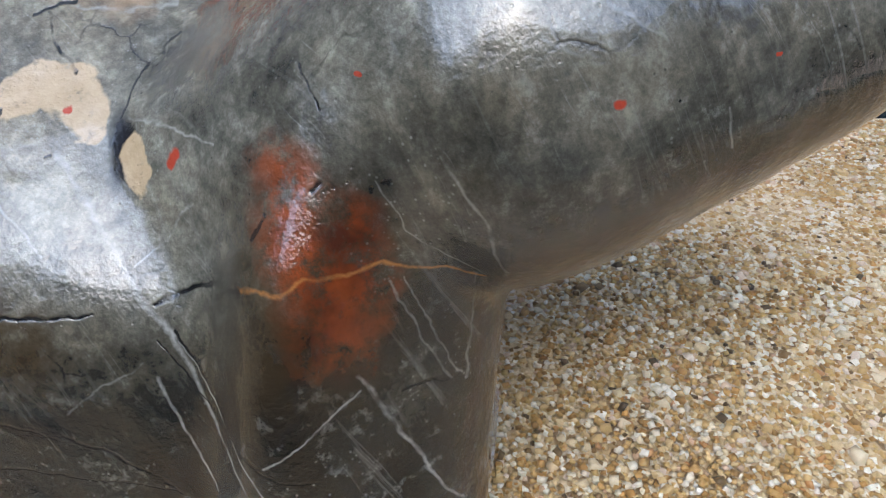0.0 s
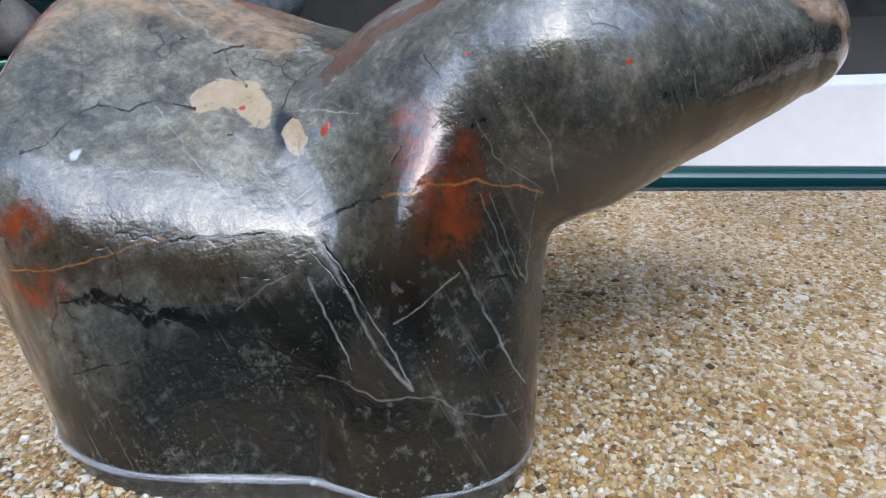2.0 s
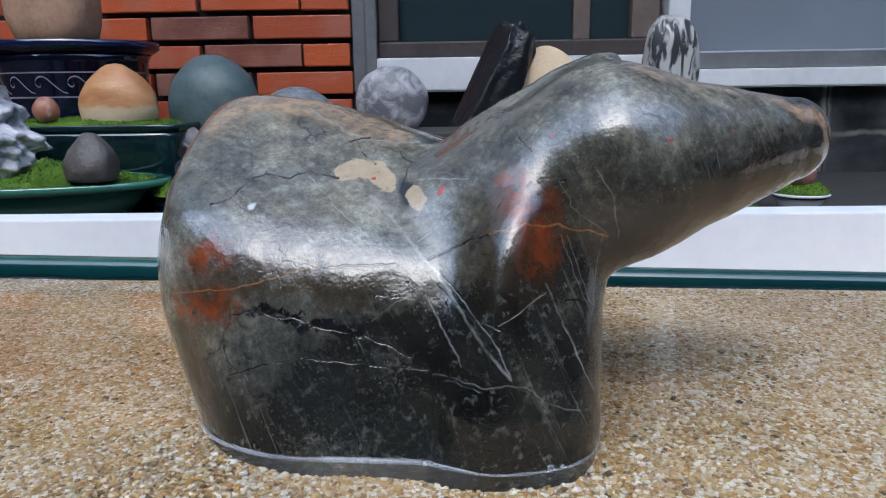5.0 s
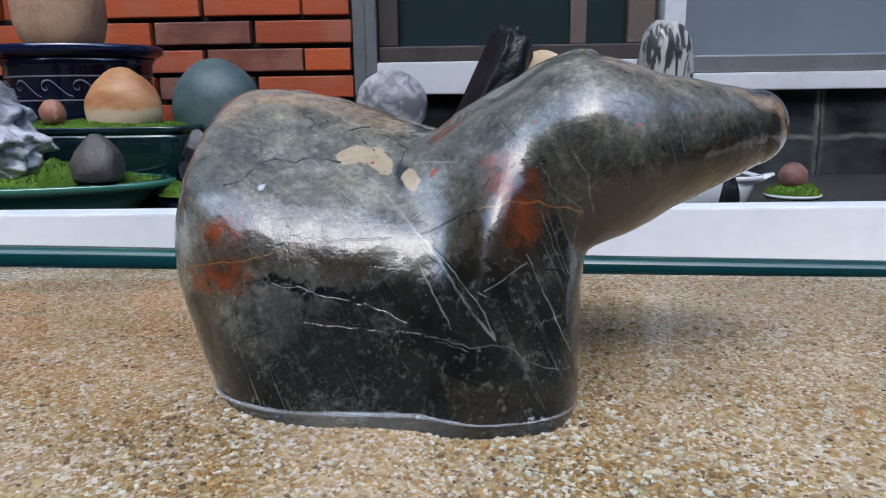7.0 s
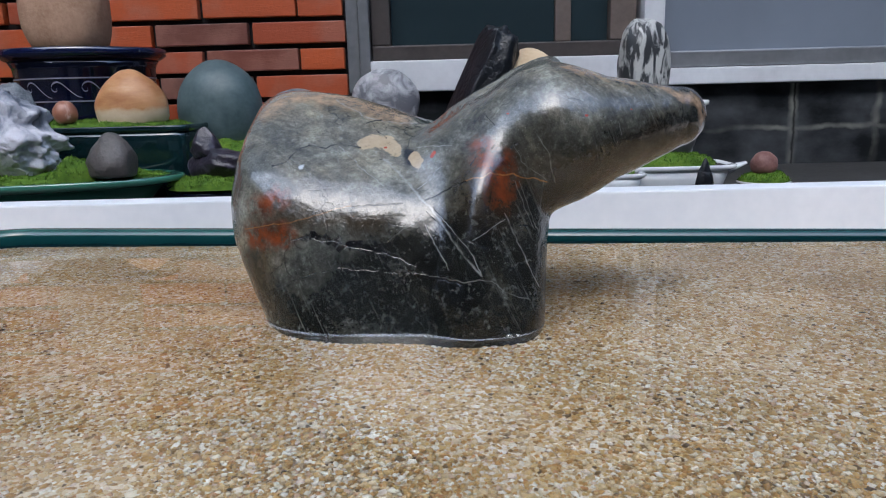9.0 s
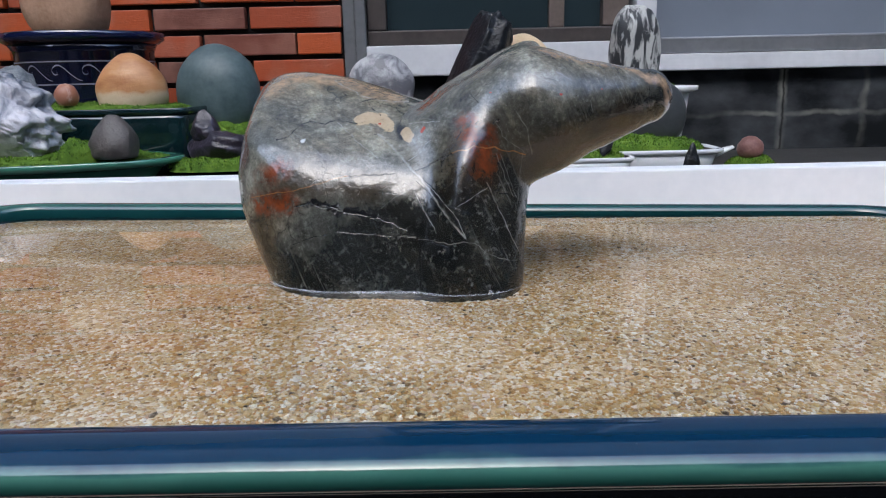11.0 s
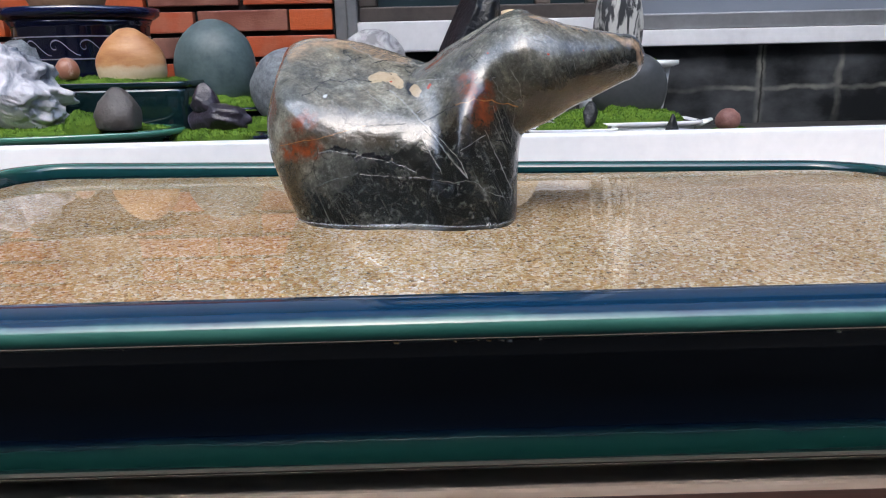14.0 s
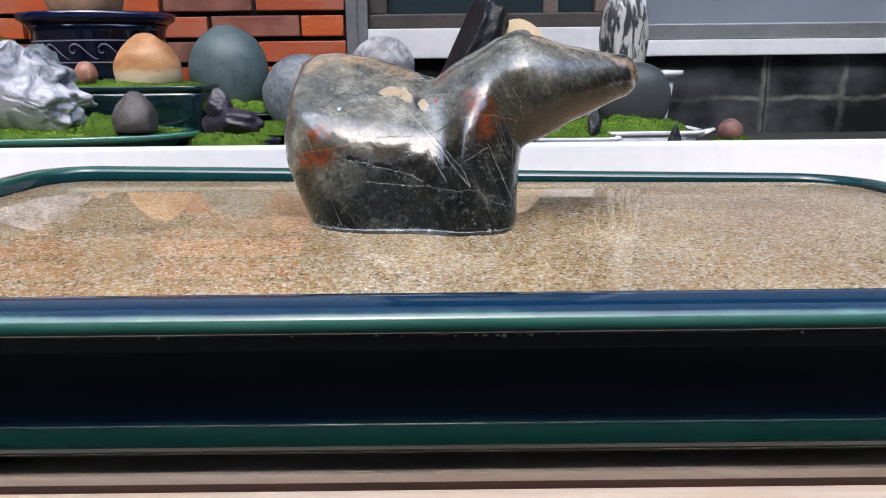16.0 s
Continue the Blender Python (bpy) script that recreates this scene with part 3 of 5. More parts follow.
def sand_grains(step=0.00106):
    """Loose grains in an uneven layer over the tray's floor."""
    rng = np.random.default_rng(4)
    xs, ys = np.meshgrid(np.arange(-0.315, 0.240, step), np.arange(-0.069, 0.250, step))
    p = np.stack([xs.ravel(), ys.ravel()], 1) + rng.uniform(-0.5, 0.5, (xs.size, 2)) * step
    left, right = -0.3135, 0.2375
    back = 0.262 - 0.022 + (p[:, 0] + 0.335) * (0.212 - 0.262) / 0.591
    keep = (p[:, 0] > left) & (p[:, 0] < right) & (p[:, 1] < back) & (p[:, 1] > -0.0645)
    keep &= ~((p[:, 0] > -0.085) & (p[:, 0] < -0.003) & (p[:, 1] > 0.062) & (p[:, 1] < 0.13))
    for cx, cy in ((-0.3135, 0.238), (0.2375, 0.192)):
        r = 0.030
        dx, dy = (cx + r if cx < 0 else cx - r), cy - r
        out = (np.abs(p[:, 0] - cx) < r) & (p[:, 1] > dy) & (np.hypot(p[:, 0] - dx, p[:, 1] - dy) > r)
        keep &= ~out
    p = p[keep]
    n = len(p)
    cube = np.array([(x, y, z) for z in (-1, 1) for y in (-1, 1) for x in (-1, 1)], float)
    quads = np.array([(0, 2, 3, 1), (4, 5, 7, 6), (0, 1, 5, 4), (2, 6, 7, 3), (0, 4, 6, 2), (1, 3, 7, 5)])
    size = 0.00042 * np.exp(rng.normal(0, 0.28, (n, 1, 1))) * rng.uniform(0.75, 1.35, (n, 1, 3))
    v = cube[None] * (1 + rng.uniform(-0.38, 0.25, (n, 8, 3))) * size
    q = rng.normal(size=(n, 4))
    q /= np.linalg.norm(q, axis=1, keepdims=True)
    w, x, y, z = q.T
    rot = np.stack([1 - 2 * (y * y + z * z), 2 * (x * y - z * w), 2 * (x * z + y * w), 2 * (x * y + z * w), 1 - 2 * (x * x + z * z), 2 * (y * z - x * w),
                    2 * (x * z - y * w), 2 * (y * z + x * w), 1 - 2 * (x * x + y * y)], 1).reshape(n, 3, 3)
    v = np.einsum("nij,nkj->nki", rot, v)
    wave = 0.0007 * np.sin(p[:, 0] * 61 + 1.3 * np.sin(p[:, 1] * 43)) + 0.0005 * np.sin(p[:, 1] * 97 + p[:, 0] * 30)
    c = np.column_stack([p, SAND_Z + wave * 0.6 + rng.uniform(-0.0006, 0.0004, n)])
    v = (v + c[:, None]).reshape(-1, 3)
    f = (quads[None] + (np.arange(n) * 8)[:, None, None]).reshape(-1)
    me = bpy.data.meshes.new("sand")
    me.vertices.add(len(v))
    me.vertices.foreach_set("co", v.ravel())
    me.loops.add(len(f))
    me.loops.foreach_set("vertex_index", f.astype(np.int32))
    me.polygons.add(n * 6)
    me.polygons.foreach_set("loop_start", np.arange(0, n * 24, 4, dtype=np.int32))
    me.polygons.foreach_set("loop_total", np.full(n * 6, 4, dtype=np.int32))
    me.update(calc_edges=True)
    me.materials.append(MAT["sand"])
    return tagged(new("sand", me), "coarse yellow and white river sand under shallow water", "sand", kind="stuff")


sand_grains()

# ---- the viewing stone ----
def smooth_max(a, b, k):
    h = np.clip(0.5 + 0.5 * (a - b) / k, 0, 1)
    return b + (a - b) * h + k * h * (1 - h)


def smooth_min(a, b, k):
    return -smooth_max(-a, -b, k)


# facets of the two halves of the stone: normal and distance from the origin, in millimetres
LEFT_BULGE = [(-0.054, -0.955, 0.291, -41.3), (-0.649, -0.759, 0.053, 14.2), (-0.877, 0.110, -0.467, 93.0), (-0.937, -0.167, 0.306, 106.0),
              (0.065, -0.551, 0.832, 4.0), (-0.068, -0.448, 0.892, 30.9), (-0.324, -0.032, 0.945, 111.3), (0.343, 0.009, 0.939, 56.9),
              (0.054, 0.642, 0.765, 146.6), (0.000, 1.000, 0.000, 146.0), (0.998, 0.056, 0.014, -17.0), (0.000, 0.000, -1.000, 8.2)]
RIGHT_COLUMN = [(-0.003, -0.999, 0.038, -40.8), (0.576, -0.772, 0.269, -36.3), (0.991, -0.107, -0.085, -3.4), (-0.765, -0.591, 0.257, 0.3),
              (-0.915, -0.320, 0.246, 20.5), (-0.449, -0.400, 0.799, 36.2), (-0.510, -0.590, 0.625, 16.6), (-0.033, 0.124, 0.992, 110.9), (0.011, 0.992, -0.127, 92.0),
              (0.000, 0.000, -1.000, 8.2)]


def planes(p, items, k):
    """A rounded block: the space behind every facet, edges eased by k."""
    d = None
    for nx, ny, nz, w in items:
        e = p[0] * nx + p[1] * ny + p[2] * nz - w
        d = e if d is None else smooth_max(d, e, k)
    return d


def cone(p, a, b, ra, rb):
    """A round-ended cone from a to b."""
    a, b = np.array(a, np.float32), np.array(b, np.float32)
    ab = b - a
    q = [p[i] - a[i] for i in range(3)]
    h = np.clip(sum(q[i] * ab[i] for i in range(3)) / float(ab @ ab), 0, 1)
    return np.sqrt(sum((q[i] - ab[i] * h) ** 2 for i in range(3))) - (ra + (rb - ra) * h)


def stone_field(x, y, z):
    """How far a point (millimetres) lies outside the stone."""
    p = (x, y, z)
    left = planes(p, LEFT_BULGE, 8.8)
    right = planes(p, RIGHT_COLUMN, 8.3)
    bent = (x, y - -0.140 * (x - 3) - 0.00435 * np.maximum(x - 3, 0) ** 2, z)
    head = cone(bent, (9.7, 84.7, 67.6), (57.8, 84.7, 73.3), 25.4, 10.9)
    neck = cone(p, (-27.0, 90.0, 50.0), (9.7, 84.7, 67.6), 21.0, 25.2)
    d = smooth_min(left, right, 6.1)
    d = smooth_min(d, neck, 5.0)
    d = smooth_min(d, head, 4.6)
    return d


def surface(field, lo, hi, step):
    """The zero surface of a field as vertices and quads."""
    ax = [np.arange(lo[i], hi[i] + step, step, dtype=np.float32) for i in range(3)]
    g = field(*np.meshgrid(*ax, indexing="ij"))
    s = g < 0
    nx, ny, nz = g.shape
    acc = np.zeros((nx - 1, ny - 1, nz - 1, 3), np.float32)
    cnt = np.zeros((nx - 1, ny - 1, nz - 1), np.float32)
    for axis in range(3):
        others = [i for i in range(3) if i != axis]
        for o1 in (0, 1):
            for o2 in (0, 1):
                sl0, sl1 = [None] * 3, [None] * 3
                sl0[axis], sl1[axis] = slice(0, -1), slice(1, None)
                for o, ofs in zip(others, (o1, o2)):
                    sl0[o] = sl1[o] = slice(ofs, g.shape[o] - 1 + ofs)
                a, b = g[tuple(sl0)], g[tuple(sl1)]
                cross = (a < 0) != (b < 0)
                t = np.where(cross, a / np.where(cross, a - b, 1), 0)
                w = cross.astype(np.float32)
                cnt += w
                acc[..., axis] += t * w
                acc[..., others[0]] += o1 * w
                acc[..., others[1]] += o2 * w
    cell = cnt > 0
    idx = np.full(cell.shape, -1, np.int64)
    idx[cell] = np.arange(cell.sum())
    ijk = np.argwhere(cell).astype(np.float32)
    v = (ijk + acc[cell] / cnt[cell][:, None]) * step + np.array(lo, np.float32)
    quads = []
    for axis in range(3):
        o1, o2 = [i for i in range(3) if i != axis]
        sl = [slice(1, -1)] * 3
        sl[axis] = slice(0, -1)
        nxt = list(sl)
        nxt[axis] = slice(1, None)
        a, b = s[tuple(sl)], s[tuple(nxt)]
        at = np.argwhere(a != b)
        inside = a[a != b]
        base = at.copy()
        base[:, o1] += 1
        base[:, o2] += 1
        def cid(d1, d2):
            c = base.copy()
            c[:, o1] += d1
            c[:, o2] += d2
            return idx[c[:, 0], c[:, 1], c[:, 2]]
        q = np.stack([cid(-1, -1), cid(0, -1), cid(0, 0), cid(-1, 0)], 1)
        flip = inside if axis != 1 else ~inside
        q[~flip] = q[~flip][:, ::-1]
        quads.append(q)
    return v, np.concatenate(quads)


def settle(v, field, turns=2):
    """Draws the vertices exactly on to the surface."""
    e = 0.25
    for _ in range(turns):
        d = field(*v.T)
        g = np.stack([(field(*(v + np.eye(3, dtype=np.float32)[i] * e).T) - d) / e for i in range(3)], 1)
        v = v - g * (d / np.maximum((g * g).sum(1), 1e-4))[:, None]
    return v


def add_relief(v):
    """Soft hollows and swellings of a water-worn stone."""
    out = np.empty(len(v), np.float32)
    for i, (x, y, z) in enumerate(v):
        p = Vector((x, y, z))
        out[i] = 0.55 * noise.noise(p * 0.045) + 0.30 * noise.noise(p * 0.11 + Vector((9, 0, 0))) + 0.05 * noise.noise(p * 0.27) + 0.08 * noise.noise(Vector((p.x * 0.5 + p.z * 0.2, p.y * 0.3, p.z * 0.22)))
        # the broken block at the foot stands proud of the face beside it
        if y < 75 and z < 30 and x < 6:
            edge = -35.6 + 0.9 * noise.noise(Vector((0, 0, z * 0.33)))
            top = 23.6 - 0.30 * max(x + 18, 0) + 0.8 * noise.noise(Vector((x * 0.3, 5, 0)))
            side = min(max((x - edge) / 0.9 + 0.5, 0), 1) * min(max((top - z) / 7.0, 0), 1)
            out[i] += 0.55 * side
    return out


def viewing_stone():
    v, q = surface(stone_field, (-120, 36, -7), (84, 156, 100), 0.8)
    v = settle(v.astype(np.float32), stone_field)
    e = 0.25
    d = stone_field(*v.T)
    g = np.stack([(stone_field(*(v + np.eye(3, dtype=np.float32)[i] * e).T) - d) / e for i in range(3)], 1)
    g /= np.maximum(np.linalg.norm(g, axis=1, keepdims=True), 1e-4)
    v = v + g * add_relief(v)[:, None]
    me = bpy.data.meshes.new("viewing_stone")
    me.from_pydata((v * 0.001).tolist(), [], q.tolist())
    me.polygons.foreach_set("use_smooth", [True] * len(me.polygons))
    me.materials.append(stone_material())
    return tagged(new("viewing_stone", me), "wet polished dark grey stone with rust patches and white veins", "viewing stone")


# markings on the stone's face: half width and a run of (x, z), in millimetres
PALE_VEINS = [
    (0.9, (-52.2, 61.1), (-47.3, 57.4), (-42.5, 52.9), (-38.9, 48.8), (-35.0, 45.3), (-31.6, 40.5), (-27.7, 35.6), (-23.8, 31.2), (-19.0, 25.8)),
    (0.4, (-33.7, 44.4), (-26.4, 37.6), (-21.5, 32.1), (-18.7, 25.4)),
    (0.5, (-37.1, 40.2), (-34.6, 35.0), (-32.2, 31.0), (-29.6, 26.3)),
    (0.5, (-10.3, 44.3), (-7.2, 37.3), (-4.5, 31.3), (-1.2, 23.7), (1.7, 17.7)),
    (0.35, (-39.9, 51.5), (-35.5, 54.2), (-33.4, 57.3), (-31.3, 59.2)),
    (0.35, (-21.4, 36.7), (-16.1, 39.5), (-10.3, 42.3)),
    (0.4, (-69.2, 65.8), (-60.4, 58.8), (-52.0, 53.1)),
    (0.5, (-74.3, 82.5), (-60.4, 75.5), (-50.2, 73.3), (-41.1, 72.9)),
    (0.35, (-43.2, 64.5), (-35.0, 65.7), (-27.5, 66.0)),
]
FINE_PALE_VEINS = [
    (0.4, (-6.3, 54.2), (-3.1, 46.0), (0.3, 37.6)),
    (0.3, (-4.6, 53.9), (-1.3, 44.6), (1.5, 37.2)),
    (0.5, (-36.0, 23.6), (-31.6, 23.7), (-25.2, 23.2), (-19.6, 24.2), (-15.4, 23.1), (-11.3, 19.5), (-5.9, 16.7), (1.0, 14.5)),
    (0.35, (-6.6, 66.8), (-3.9, 60.6), (1.7, 56.5), (4.7, 54.0)),
    (0.5, (4.3, 85.5), (9.6, 82.2), (13.9, 80.0)),
    (0.5, (16.5, 84.1), (22.4, 80.2)),
    (0.6, (0.7, 70.8), (5.0, 63.2), (7.4, 53.5)),
    (0.4, (29.2, 73.1), (30.6, 68.7)),
    (0.4, (-50.5, 34.9), (-44.6, 39.2), (-38.9, 41.8)),
    (0.5, (3.8, 54.0), (3.2, 44.5), (2.1, 35.8)),
    (0.5, (-84.5, 67.6), (-79.7, 67.1), (-75.1, 64.9)),
]
ORANGE_SEAMS = [
    (0.5, (-23.8, 54.7), (-21.3, 56.2), (-17.6, 56.3), (-14.8, 57.5), (-10.6, 56.6), (-7.0, 56.6), (-4.0, 55.1), (0.6, 54.9), (4.9, 53.4)),
    (0.4, (-103.4, 37.9), (-89.7, 40.9), (-80.8, 42.5), (-74.6, 44.2), (-68.7, 45.8), (-62.8, 46.8)),
]
CRACKS = [
    (0.6, (-37.0, 48.3), (-32.3, 49.9), (-26.8, 53.1), (-23.2, 55.0)),
    (0.6, (-62.7, 46.2), (-56.9, 46.9), (-51.0, 47.1), (-45.1, 47.3)),
    (0.4, (-84.0, 35.6), (-78.5, 36.8), (-73.5, 35.7), (-68.5, 35.4)),
    (0.4, (-68.5, 35.4), (-62.5, 33.2), (-58.5, 32.9), (-52.9, 31.2)),
    (0.5, (-51.8, 31.6), (-45.9, 29.4), (-38.9, 26.2), (-36.0, 24.1)),
    (0.5, (-35.7, 24.1), (-35.4, 19.9), (-36.1, 16.6), (-35.5, 11.9), (-35.9, 6.0)),
    (0.35, (-85.2, 21.0), (-77.5, 24.4), (-67.4, 26.5), (-59.0, 26.0), (-48.3, 25.0), (-36.6, 24.6)),
    (0.45, (-92.6, 60.0), (-87.9, 61.0), (-85.8, 63.5), (-83.3, 65.6), (-80.7, 66.6), (-74.1, 65.4), (-69.8, 66.9), (-61.2, 65.0)),
    (0.5, (-60.2, 73.7), (-54.7, 74.7)),
    (0.4, (-58.1, 73.6), (-56.4, 71.2), (-52.0, 68.1)),
]
FINE_CRACKS = [
    (0.4, (-38.7, 71.1), (-42.8, 67.8), (-44.4, 64.5)),
    (0.4, (-36.7, 44.3), (-31.6, 39.4), (-25.0, 37.0), (-19.3, 35.2), (-15.2, 33.1)),
    (0.6, (-34.4, 45.3), (-30.4, 41.6), (-26.4, 38.6)),
    (0.6, (-5.4, 39.5), (-2.0, 39.1), (0.9, 37.4)),
    (0.4, (55.5, 77.5), (55.6, 72.2), (51.7, 68.3)),
    (0.5, (-21.3, 59.9), (-19.6, 62.6)),
    (0.4, (-15.1, 76.1), (-12.6, 73.1)),
    (0.5, (-33.5, 23.1), (-30.3, 22.8), (-25.2, 22.4)),
    (0.9, (-13.9, 65.6), (-12.8, 66.2)),
    (0.7, (-11.4, 66.3), (-11.2, 65.9)),
    (0.7, (-5.7, 66.7), (-5.1, 66.9)),
    (0.6, (-7.3, 65.5), (-7.1, 65.9)),
    (0.5, (-53.5, 61.0), (-52.9, 61.0)),
]
BROKEN_SEAM = [
    (1.7, (-80.0, 36.6), (-75.5, 37.2), (-71.0, 35.4), (-67.0, 35.6)),
    (1.9, (-72.0, 36.4), (-66.5, 34.0), (-61.5, 34.2), (-56.5, 32.3), (-53.5, 32.4)),
]
TAN_INCLUSIONS = [
    (2.4, (-60.5, 66.4), (-55.7, 67.4)),
    (2.4, (-55.7, 67.4), (-51.4, 66.4), (-47.9, 64.1)),
    (2.7, (-40.8, 61.4), (-40.4, 60.2)),
]
DARK_HALO = [
    (3.4, (-42.7, 61.5), (-42.5, 62.1)),
]
RED_FLECKS = [
    (0.4, (-8.1, 76.9), (-7.8, 76.9)),
    (0.35, (34.2, 77.2), (34.5, 77.2)),
    (0.9, (-34.9, 62.2), (-33.7, 63.7)),
    (0.6, (-52.4, 65.1), (-52.0, 65.1)),
    (0.7, (17.7, 75.7), (18.0, 75.7)),
]
PEACH_CRUST = [
    (6.0, (-102.2, 79.0), (-90.1, 84.4)),
    (5.5, (-90.4, 84.6), (-72.3, 83.2), (-56.1, 78.5), (-46.0, 75.4)),
    (4.6, (61.4, 79.1), (66.0, 75.0), (65.4, 71.0)),
    (2.6, (12.0, 92.0), (30.0, 88.8), (48.0, 85.0), (60.0, 79.5)),
]
RUST = [
    (6.5, (-16.8, 64.1), (-12.7, 57.4), (-11.8, 49.9)),
    (5.5, (-10.0, 61.2), (-8.5, 54.6)),
    (6.0, (-96.2, 46.4), (-89.3, 49.4)),
    (6.0, (-99.9, 36.2), (-86.8, 37.4)),
]
OLIVE_BROWN = [
    (15.0, (-15.9, 50.6), (-14.8, 57.7)),
    (12.0, (-86.3, 46.8), (-74.7, 45.8)),
    (9.0, (-95.6, 38.5), (-86.7, 38.6)),
    (11.0, (12.0, 52.0), (43.7, 63.5)),
    (7.0, (-100.0, 12.0), (-97.0, 34.0)),
    (8.0, (-82.0, 43.0), (-54.0, 43.5)),
]
WHITE_FLECKS = [
    (1.3, (-82.1, 59.6), (-81.5, 59.6)),
]


def near_group():
    """How near a point is to a stretch from A along AB, in half widths."""
    g = bpy.data.node_groups.new("near", "ShaderNodeTree")
    for name, kind in (("P", "NodeSocketVector"), ("A", "NodeSocketVector"), ("AB", "NodeSocketVector"), ("ABn", "NodeSocketVector"), ("W", "NodeSocketFloat")):
        g.interface.new_socket(name, in_out="INPUT", socket_type=kind)
    g.interface.new_socket("D", in_out="OUTPUT", socket_type="NodeSocketFloat")
    i, o = g.nodes.new("NodeGroupInput"), g.nodes.new("NodeGroupOutput")

    def v(op, a, b):
        n = g.nodes.new("ShaderNodeVectorMath")
        n.operation = op
        g.links.new(a, n.inputs[0])
        if b is not None:
            g.links.new(b, n.inputs["Scale"] if op == "SCALE" else n.inputs[1])
        return n
    pa = v("SUBTRACT", i.outputs["P"], i.outputs["A"]).outputs[0]
    t = v("DOT_PRODUCT", pa, i.outputs["ABn"]).outputs["Value"]
    c = g.nodes.new("ShaderNodeClamp")
    g.links.new(t, c.inputs[0])
    q = v("SCALE", i.outputs["AB"], c.outputs[0]).outputs[0]
    d = v("LENGTH", v("SUBTRACT", pa, q).outputs[0], None).outputs["Value"]
    m = g.nodes.new("ShaderNodeMath")
    m.operation = "MULTIPLY"
    g.links.new(d, m.inputs[0])
    g.links.new(i.outputs["W"], m.inputs[1])
    g.links.new(m.outputs[0], o.inputs[0])
    return g


NEAR = near_group()


def nearness(k, flat, runs, widen=1.0):
    """The least distance to any of the runs, in half widths."""
    best = None
    for w, *pts in runs:
        for (x0, z0), (x1, z1) in zip(pts, pts[1:]):
            a, ab = Vector((x0, 0, z0)) * 0.001, Vector((x1 - x0, 0, z1 - z0)) * 0.001
            n = k.t.nodes.new("ShaderNodeGroup")
            n.node_tree = NEAR
            k.set(n, "P", flat)
            n.inputs["A"].default_value = a
            n.inputs["AB"].default_value = ab
            n.inputs["ABn"].default_value = ab / max(ab.length_squared, 1e-12)
            n.inputs["W"].default_value = 1000.0 / (w * widen)
            best = n.outputs[0] if best is None else k.math("MINIMUM", best, n.outputs[0])
    return best


